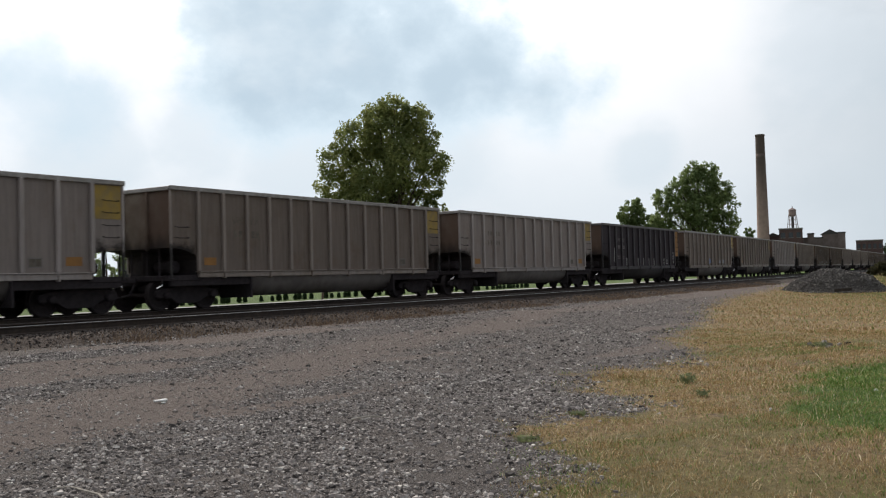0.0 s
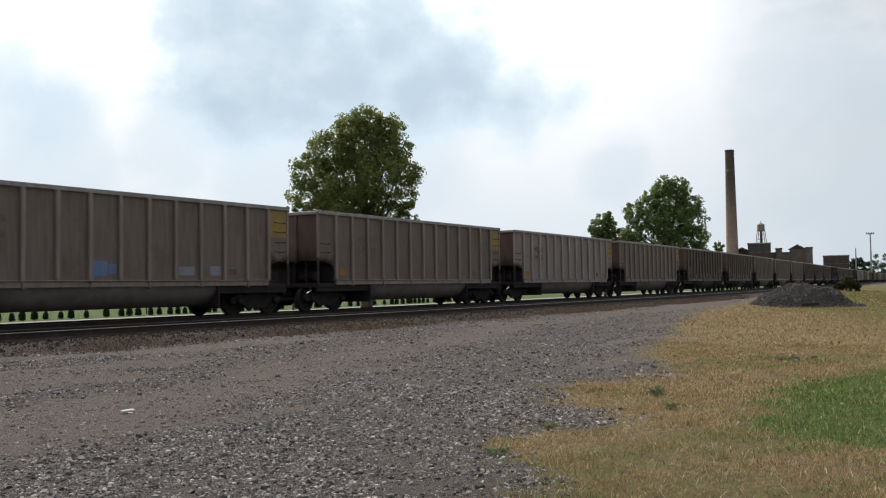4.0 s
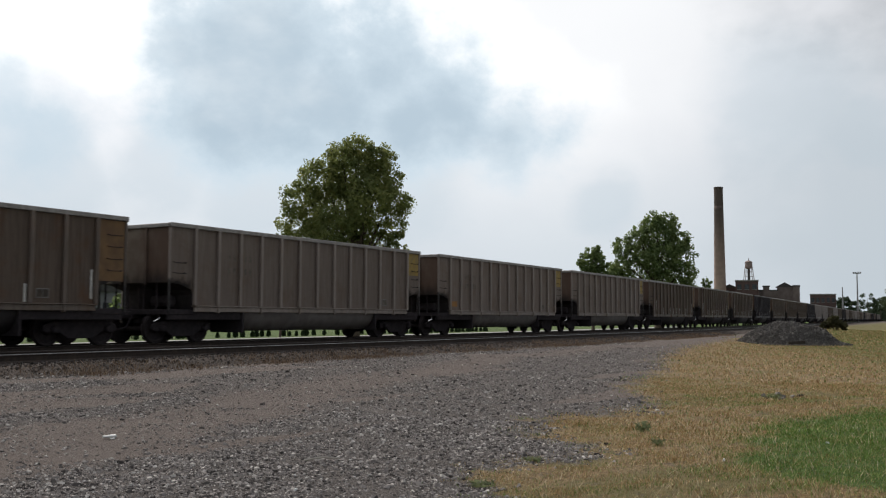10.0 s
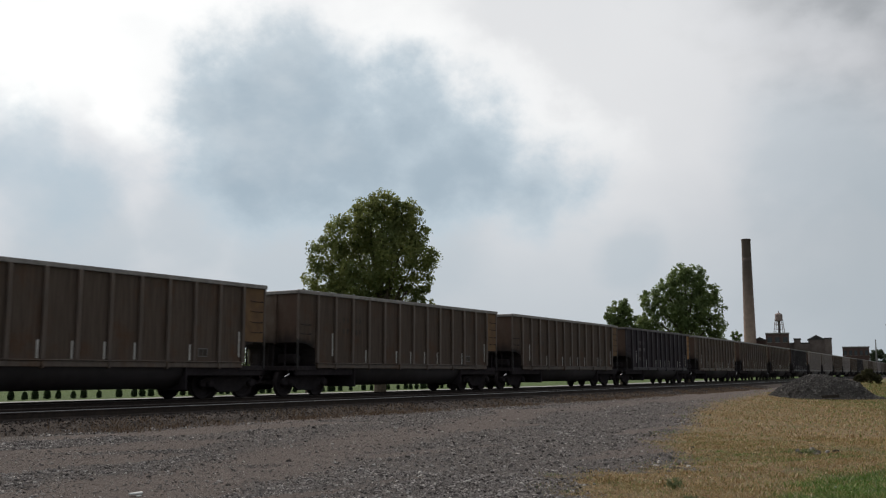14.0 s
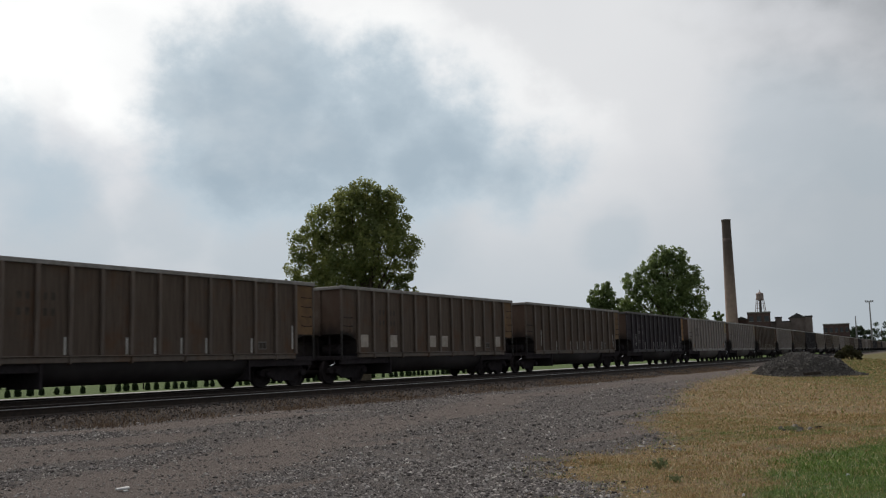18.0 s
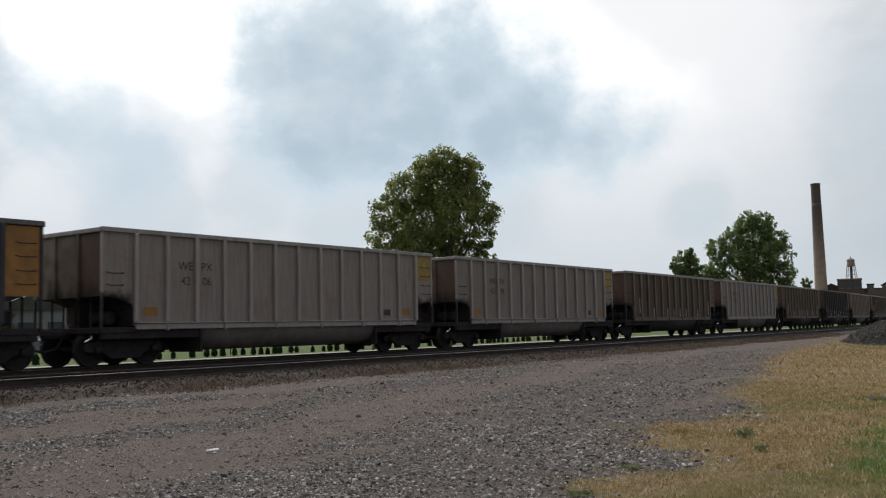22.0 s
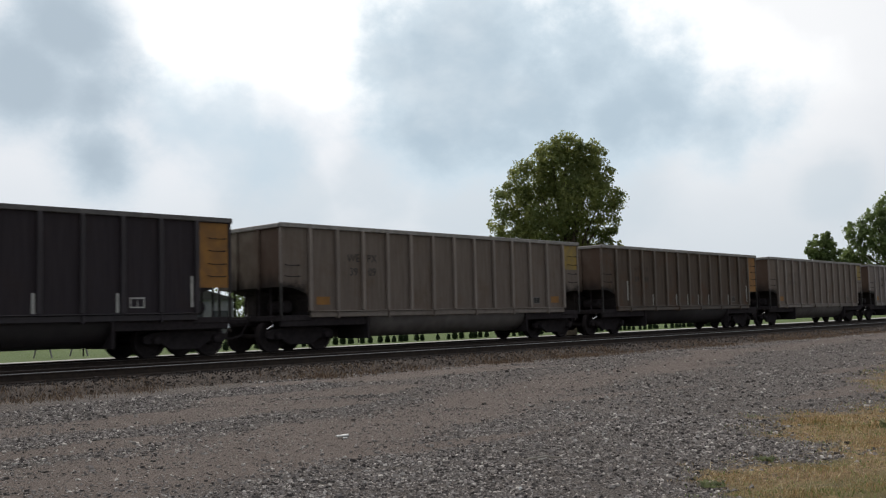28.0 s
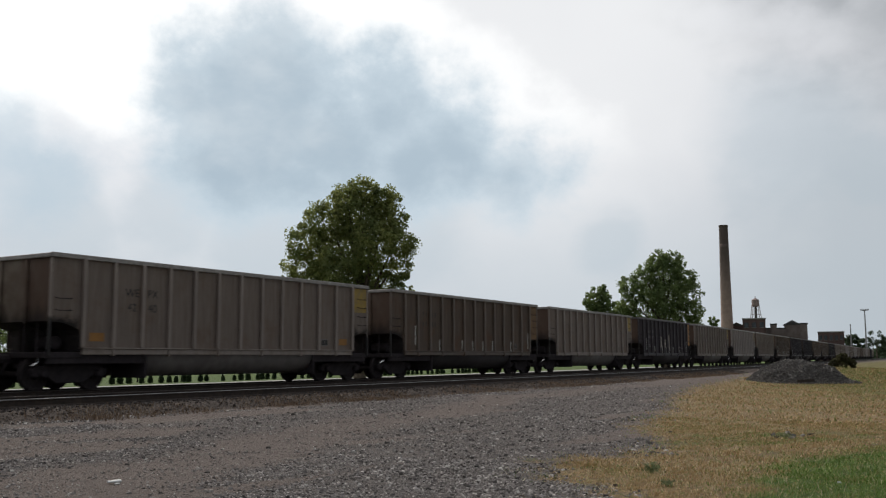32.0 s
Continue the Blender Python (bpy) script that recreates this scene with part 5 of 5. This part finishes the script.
def make_pile():
    cx, cy = 58.6, 9.7
    rng = np.random.default_rng(14)
    # a low ridge of dumped stone, its long side across the grass
    dx, dy = -math.sin(radians(9.5)), math.cos(radians(9.5))

    def height(u, w):
        r = np.sqrt((u / 3.3) ** 2 + (w / 2.3) ** 2)
        z = 1.36 * (1 - np.clip(r, 0, 1) ** 1.35) * (1 + 0.12 * wave(u * 2, w * 2, 6)) * np.clip(3 * (1 - r), 0, 1)
        return z + 0.30 * np.clip(1 - np.sqrt(((u + 2.2) / 1.5) ** 2 + (w / 1.5) ** 2), 0, 1)

    t = tagged(empty("stone_pile", pose(cx, cy, 0)), "low heap of dark crushed stone on the grass", "stone pile")
    g = np.linspace(-3.6, 3.6, 61)
    U, V = np.meshgrid(g, g * 0.7, indexing="ij")
    Z = height(U, V) - 0.03
    X, Y = U * dx + V * dy, U * dy - V * dx
    idx = np.arange(61 * 61).reshape(61, 61)
    f = np.stack([idx[:-1, :-1], idx[1:, :-1], idx[1:, 1:], idx[:-1, 1:]], -1).reshape(-1, 4)
    part("mound", raw_mesh("mound", np.stack([X, Y, Z], -1).reshape(-1, 3), f, M["pile_core"]), None, t)
    n = 15000
    u, v = rng.uniform(-3.6, 3.6, n), rng.uniform(-2.5, 2.5, n)
    z = height(u, v)
    k = z > 0.01
    u, v, z = u[k], v[k], z[k]
    o = rocks("loose_stone", np.stack([u * dx + v * dy, u * dy - v * dx], -1), z, np.exp(rng.normal(math.log(0.036), 0.35, len(u))).clip(0.015, 0.09), M["pile"], 15, 0.7)
    o.parent = t
    tagged(o, kind="stuff")
    part("timber", box(-0.45, -0.09, 0.0, 0.45, 0.09, 0.16, 0.015), M["tie"], t, "short dark timber at the foot").matrix_basis = pose(-2.35, -1.0, 0.12, 0, 4, 95)


M["pile_core"] = simple("pile_fines", (0.07, 0.064, 0.06), (0.12, 0.11, 0.102), 14, 0.95, bump=0.6, dist=0.04)


def blades_mesh(name, p, z, length, width, mat, seed, lean=0.5):
    rng = np.random.default_rng(seed)
    n = len(p)
    a, b = rng.uniform(0, 6.283, n), rng.uniform(0, 6.283, n)
    ln, wd = np.asarray(length) * rng.uniform(0.5, 1.3, n), np.asarray(width) * rng.uniform(0.7, 1.3, n)
    k = rng.uniform(0.15, 1.0, n) ** 0.6 * lean
    root = np.stack([p[:, 0], p[:, 1], z - 0.01], -1)
    side = np.stack([np.cos(b) * wd, np.sin(b) * wd, 0 * wd], -1) * 0.5
    tip = root + np.stack([np.cos(a) * ln * k, np.sin(a) * ln * k, ln * np.sqrt(np.clip(1 - k * k, 0.05, 1))], -1)
    mid = root * 0.45 + tip * 0.55 + np.array((0, 0, 1)) * (ln * 0.10)[:, None]
    v = np.stack([root - side, root + side, mid + side * 0.8, tip, mid - side * 0.8], 1).reshape(-1, 3)
    f = 5 * np.arange(n)[:, None]
    quads = np.concatenate([f + np.array([[0, 1, 2, 4]])], 0)
    tris = f + np.array([[4, 2, 3]])
    me = bpy.data.meshes.new(name)
    me.vertices.add(len(v))
    me.vertices.foreach_set("co", v.astype(np.float32).ravel())
    loops = np.concatenate([quads.ravel(), tris.ravel()]).astype(np.int32)
    me.loops.add(len(loops))
    me.loops.foreach_set("vertex_index", loops)
    me.polygons.add(2 * n)
    me.polygons.foreach_set("loop_start", np.concatenate([np.arange(n) * 4, 4 * n + np.arange(n) * 3]).astype(np.int32))
    me.update(calc_edges=True)
    me.materials.append(mat)
    return part(name, me, None)


def make_grass():
    def dry(x, y):
        g, gr, ol, du, bed = zones(x, y)
        gr = np.maximum(gr, 0.55 * ol * step(12 - x, 0, 3))
        patch = np.clip(0.5 + 0.9 * wave(x * 3.1, y * 3.1, 8) + 0.5 * wave(x * 7.3, y * 8.1, 2), 0.06, 1)
        return np.clip(g * 1.2, 0, 1) ** 1.6 * (1 - 0.75 * gr) * patch * fan(x, y)

    def green(x, y):
        g, gr, ol, du, bed = zones(x, y)
        spots = np.clip(1.6 * wave(x * 2.7, y * 2.9, 5) + 0.6 * wave(x * 6.1, y * 5.3, 1), 0, 1)
        return np.clip(g * 1.1, 0, 1) * np.clip(gr + 0.10 + (0.06 + 0.75 * ol) * spots, 0, 1) * fan(x, y)

    for nm, mat, w, seed, what in (("dry_grass", M["dry"], dry, 61, "short dry straw-coloured grass"), ("green_grass", M["green"], green, 62, "patch of short green grass and clover")):
        for far, n, area, ln, wd in (("near_", 470000, (-3.0, -4.0, 13, 6.2), 0.05, 0.0045), ("", 150000, (12.5, -1.5, 24, 8), 0.06, 0.0075), ("far_", 110000, (23, -3, 62, 14), 0.08, 0.016),
                                     ("distant_", 70000, (60, -4, 140, 19), 0.12, 0.04)):
            p = scatter(n, area, seed + len(far), w)
            size = ln * (1 + 0.5 * wave(p[:, 0] * 4, p[:, 1] * 4, 3))
            tagged(blades_mesh(far + nm, p, ground_z(p[:, 0], p[:, 1]), size, np.full(len(p), wd), mat, seed + 5, 0.9), what, "grass", kind="stuff")
    # single long bleached stems lying in the grass
    p = scatter(2600, (4, 0, 15, 6), 67, lambda x, y: np.clip(zones(x, y)[0], 0, 1) * fan(x, y))
    tagged(blades_mesh("straw_stems", p, ground_z(p[:, 0], p[:, 1]) + 0.02, np.full(len(p), 0.10), np.full(len(p), 0.0042), M["straw"], 68, 0.97), "long bleached straw stems lying in the grass", "straw", kind="stuff")
    # tan weeds along the foot of the ballast
    p = scatter(170000, (4, 13, 70, 18.5), 63, lambda x, y: step(1.05 - np.abs(off_track(x, y) + 7.3), 0, 0.7) * np.clip(0.35 + 0.9 * wave(x * 0.9, y * 0.3, 7) + 0.6 * wave(x * 3.4, y * 2.2, 4), 0.05, 1) * fan(x, y))
    tagged(blades_mesh("trackside_weeds", p, ground_z(p[:, 0], p[:, 1]), np.full(len(p), 0.13), np.full(len(p), 0.009), M["tan"], 64, 0.75), "dry tan weeds along the foot of the ballast", "weeds", kind="stuff")
    # tall rank grass by the marker post
    p = scatter(9000, (21, -1.2, 30, 0.9), 65, lambda x, y: step(0.55 - 0.04 * (x - 23) - y, 0, 0.6) * fan(x, y))
    tagged(blades_mesh("rank_grass", p, ground_z(p[:, 0], p[:, 1]), np.full(len(p), 0.62), np.full(len(p), 0.014), M["olive_blade"], 66, 0.45), "tall rank grass round the marker post", "grass", kind="stuff")


M["straw"] = blades("bleached_straw", (0.45, 0.37, 0.22), (0.62, 0.53, 0.35), (0.75, 0.67, 0.48))
M["olive_blade"] = blades("rank_grass_blades", (0.22, 0.20, 0.06), (0.33, 0.29, 0.10), (0.5, 0.43, 0.2))


def make_plant(name, label, x, y, h, r, n, mat, seed):
    rng = np.random.default_rng(seed)
    t = tagged(empty(name, pose(x, y, float(ground_z(x, y)))), label, "weed")
    bm = bmesh.new()
    for k in range(7):
        a = 6.283 * k / 7
        tube([(0, 0, -0.02), (0.3 * r * math.cos(a), 0.3 * r * math.sin(a), 0.5 * h), (0.85 * r * math.cos(a), 0.85 * r * math.sin(a), 0.9 * h)], 0.004, 4, bm)
    part("stems", bm, M["weed"], t)
    d = rng.normal(size=(n, 3))
    d /= np.linalg.norm(d, axis=1, keepdims=True)
    p = d * rng.uniform(0.3, 1, (n, 1)) * np.array((r, r, h * 0.55)) + np.array((0, 0, h * 0.5))
    p[:, 2] = np.abs(p[:, 2])
    u = np.cross(d, rng.normal(size=(n, 3)))
    u /= np.linalg.norm(u, axis=1, keepdims=True)
    w = np.cross(d, u)
    s = rng.uniform(0.5, 1.2, (n, 1)) * r * 0.22
    v = np.stack([p - u * s, p - w * s * 0.4, p + u * s, p + w * s * 0.4], 1).reshape(-1, 3)
    part("leaves", raw_mesh("leaves", v, np.arange(len(v)).reshape(-1, 4), mat), None, t)


def make_evergreens():
    """The row of small clipped conical evergreens on the lawn across the line."""
    rng = np.random.default_rng(71)
    x = 24.0
    meshes = []
    for k in range(5):
        n = 420
        h = rng.uniform(0, 1, n) ** 0.8
        a = rng.uniform(0, 6.283, n)
        r = (0.27 * (1 - 0.75 * h ** 4) + 0.02) * rng.uniform(0.8, 1.1, n)
        p = np.stack([r * np.cos(a), r * np.sin(a), 0.04 + h * 0.85], -1)
        u = rng.normal(size=(n, 3))
        u /= np.linalg.norm(u, axis=1, keepdims=True)
        w = np.cross(u, rng.normal(size=(n, 3)))
        w /= np.linalg.norm(w, axis=1, keepdims=True)
        s = rng.uniform(0.03, 0.07, (n, 1))
        v = np.stack([p - u * s, p - w * s, p + u * s, p + w * s], 1).reshape(-1, 3)
        me = raw_mesh("sprays", v, np.arange(len(v)).reshape(-1, 4), M["yew"])
        meshes.append(me)
    core = shared("core", lathe([(0.05, 0.02), (0.24, 0.08), (0.24, 0.5), (0.17, 0.74), (0.05, 0.86)], 10), M["yew"])
    i = 0
    while x < 88:
        y = on_track(x, TRAIN_Y + 20.3)[1] + 0.25 * math.sin(x)
        s = rng.uniform(0.42, 0.62)
        t = tagged(empty("evergreen_shrub", pose(x, y, float(ground_z(x, y)), 0, 0, rng.uniform(0, 360))), "small dark conical evergreen on the lawn across the line", "shrub", "row of evergreens")
        t.scale = (s, s, s)
        part("sprays", meshes[i % 5], None, t)
        part("core", core, None, t)
        i += 1
        x += float(rng.choice([0.55, 0.7, 0.85, 1.3]))


def make_lawn_things():
    # pale paved path on the lawn, and the timber frame that stands beside it
    v, f = [], []
    for sx in np.linspace(-40, 160, 60):
        x, y, h = on_track(float(sx), TRAIN_Y + 16.0)
        for w in (-1.5, 1.5):
            for z in (-0.1, 0.03):
                v.append((x, y + w, float(ground_z(x, y)) + z))
    for k in range(59):
        a = 4 * k
        f += [(a + 1, a + 5, a + 7, a + 3), (a, a + 4, a + 5, a + 1), (a + 3, a + 7, a + 6, a + 2)]
    tagged(part("lawn_path", raw_mesh("lawn_path", v, f, M["path"]), None), "pale gravel path along the edge of the lawn", "path", kind="structure")
    t = tagged(empty("timber_frame", pose(22.5, 46.0, float(ground_z(22.5, 46.0)), 0, 0, 20)), "weathered timber A-frame on the lawn", "frame")
    for sx in (-1.2, 1.2):
        for sy in (-0.6, 0.6):
            part("leg", tube([(sx, sy, -0.05), (sx, 0.05 * sy, 1.6)], 0.045, 6), M["concrete"], t)
    part("beam", tube([(-1.4, 0, 1.6), (1.4, 0, 1.6)], 0.05, 6), M["concrete"], t)
    rng = random.Random(3)
    for k in range(9):
        x, y = 24 + 6.5 * k + rng.uniform(-1, 1), 45.6 + rng.uniform(-0.5, 0.5)
        p = tagged(empty("lawn_post", pose(x, y, float(ground_z(x, y)))), "slim dark post on the lawn", "post", "posts on the lawn")
        part("shaft", tube([(0, 0, -0.1), (0, 0, 1.25)], 0.04, 7), M["wood"], p)
        part("cap", lathe([(0.05, 1.24), (0.055, 1.28), (0.02, 1.31)], 8), M["wood"], p)


def make_backdrop_trees():
    """Trees and a house far behind the lawn, glimpsed between the cars."""
    rng = random.Random(17)
    for k in range(15):
        az, d, h = 42.5 + 2.15 * k + rng.uniform(-0.5, 0.5), rng.uniform(92, 112), rng.uniform(5.0, 6.2)
        make_tree("lawn_tree", "leafy garden tree far behind the lawn", polar(az, d), h,
                  seen(az, [(0, 0, h * 0.68, h * 0.26), (-h * 0.26, 0, h * 0.5, h * 0.24), (h * 0.26, 0, h * 0.52, h * 0.24), (0, 0, h * 0.33, h * 0.24), (-h * 0.2, 0, h * 0.25, h * 0.2), (h * 0.24, 0, h * 0.25, h * 0.2)]),
                  M["leaf_dark"], 0.12, (80, 2000), 0.26, 80 + k, low=0.5)


def make_garden_houses():
    """Grey-sided houses beyond the lawn, half hidden by the trees and the train."""
    for az0, az1, d, el in ((70.5, 64.0, 92, 1.75), (60.5, 54.5, 96, 1.6), (50.5, 45.0, 100, 1.5)):
        make_block("garden_house", "grey sided house beyond the lawn", az0, az1, d, el, 8, M["siding"], "house", rows=1, cols=4, roof=1.7)


M["siding"] = simple("grey_siding", (0.20, 0.20, 0.21), (0.26, 0.255, 0.26), 1.5, 0.8)


def make_litter():
    x, y = 8.25, 9.25
    t = tagged(empty("crumpled_cup", pose(x, y, float(ground_z(x, y)) + 0.028, 0, 0, -20)), "crushed white foam cup on the dusty gravel", "litter")
    bm = lathe([(0.030, -0.10), (0.034, -0.04), (0.041, 0.03), (0.047, 0.085), (0.050, 0.09), (0.043, 0.088), (0.03, -0.05)], 16, "X")
    for v in bm.verts:
        v.co.z *= 0.5
        v.co.y += 0.008 * math.sin(40 * v.co.x)
    t.scale = (0.8, 0.9, 0.9)
    part("cup", bm, M["litter"], t)
    part("lid", box(-0.02, -0.10, -0.03, 0.05, -0.055, -0.015, 0.005), M["litter"], t, "torn white scrap")
    rng = random.Random(8)
    for k, (px, py) in enumerate(((7.28, 5.67), (19.2, 3.3), (42.7, 12.4), (6.7, 5.2), (10.3, 2.35), (13.6, 2.1), (12.4, 1.6))):
        s = 0.022 if px < 15 else 0.05
        o = rocks("white_stone", np.array([[px, py]]), np.array([float(ground_z(px, py))]), np.array([s]), M["litter"], 90 + k, 0.7, 0.1)
        tagged(o, "pale white stone lying on the ground", "stone", "pale stones")
    bm = tube([(4.42, 6.1, 0.035), (4.46, 5.95, 0.055), (4.43, 5.75, 0.05), (4.41, 5.58, 0.045), (4.3, 5.35, 0.03)], [0.004, 0.006, 0.008, 0.008, 0.006], 6)
    tagged(part("dry_branch", bm, M["twig"]), "thin bleached fallen branch on the gravel", "branch")
    bm = tube([(8.0, 6.1, 0.03), (8.15, 5.98, 0.05), (8.3, 5.86, 0.03)], [0.012, 0.011, 0.006], 6)
    tagged(part("dry_branch", bm, M["twig"]), "short dark stick on the gravel", "branch")
    p = np.array([[19.1, 3.25], [19.3, 3.1], [19.5, 3.4], [18.8, 3.2], [19.2, 3.6], [19.6, 3.0], [18.9, 3.5]])
    tagged(rocks("rubble", p, ground_z(p[:, 0], p[:, 1]), np.array([0.10, 0.07, 0.09, 0.06, 0.07, 0.06, 0.05]), M["stone"], 99), "few broken concrete lumps in the dry grass", "rubble", kind="stuff")


M["bush"] = leaves("brown_bush_leaves", (0.075, 0.075, 0.036), (0.10, 0.09, 0.045), (0.06, 0.06, 0.03))
M["twig"] = simple("bleached_twig", (0.4, 0.37, 0.32), (0.3, 0.27, 0.23), 20, 0.9)

make_gravel()
make_ballast()
make_pile()
make_grass()
for x, y, h, r, n, sd in ((12.45, 3.9, 0.15, 0.15, 120, 1), (11.1, 3.3, 0.08, 0.12, 70, 2), (7.7, 3.9, 0.05, 0.14, 80, 3), (18.9, 3.35, 0.10, 0.18, 80, 4), (9.3, 4.1, 0.04, 0.14, 60, 5)):
    make_plant("weed_clump", "low grey-green weed growing at the gravel edge", x, y, h, r, n, M["weed"], sd)
make_tree("roadside_bush", "low brown-green bush beside the railway", (122.0, 14.7), 1.9,
          [(0, 0, 1.1, 0.7), (0.6, 0.5, 0.8, 0.6), (-0.5, -0.6, 0.7, 0.6), (0.1, 1.1, 0.6, 0.5), (-0.2, -1.2, 0.5, 0.5)], M["bush"], 0.06, (120, 7000), 0.16, 36, low=0.15)
make_evergreens()
make_lawn_things()
make_backdrop_trees()
make_garden_houses()
make_litter()


# ---- what moves ----
def motions():
    for n, c in CARS.items():
        walk(c, [(t, car_place(n, t)) for t in range(33)])
    # every wheelset rolls with the train; those at one end of a truck share one set of keys
    rolled = {}
    for c in CARS.values():
        for o in c.children_recursive:
            if not o.name.startswith("wheelset"):
                continue
            dx = round(o.location.x, 2)
            if dx not in rolled:
                rows = [(k / 30, pose(dx, 0, 0.457, 0, -math.degrees(travel(k / 30) / 0.457), 0)) for k in range(961)]
                walk(o, rows)
                rolled[dx] = o
            else:
                first = rolled[dx].animation_data
                o.rotation_mode = "QUATERNION"
                keys = o.animation_data_create()
                keys.action = first.action
                keys.action_slot = first.action_slot


motions()
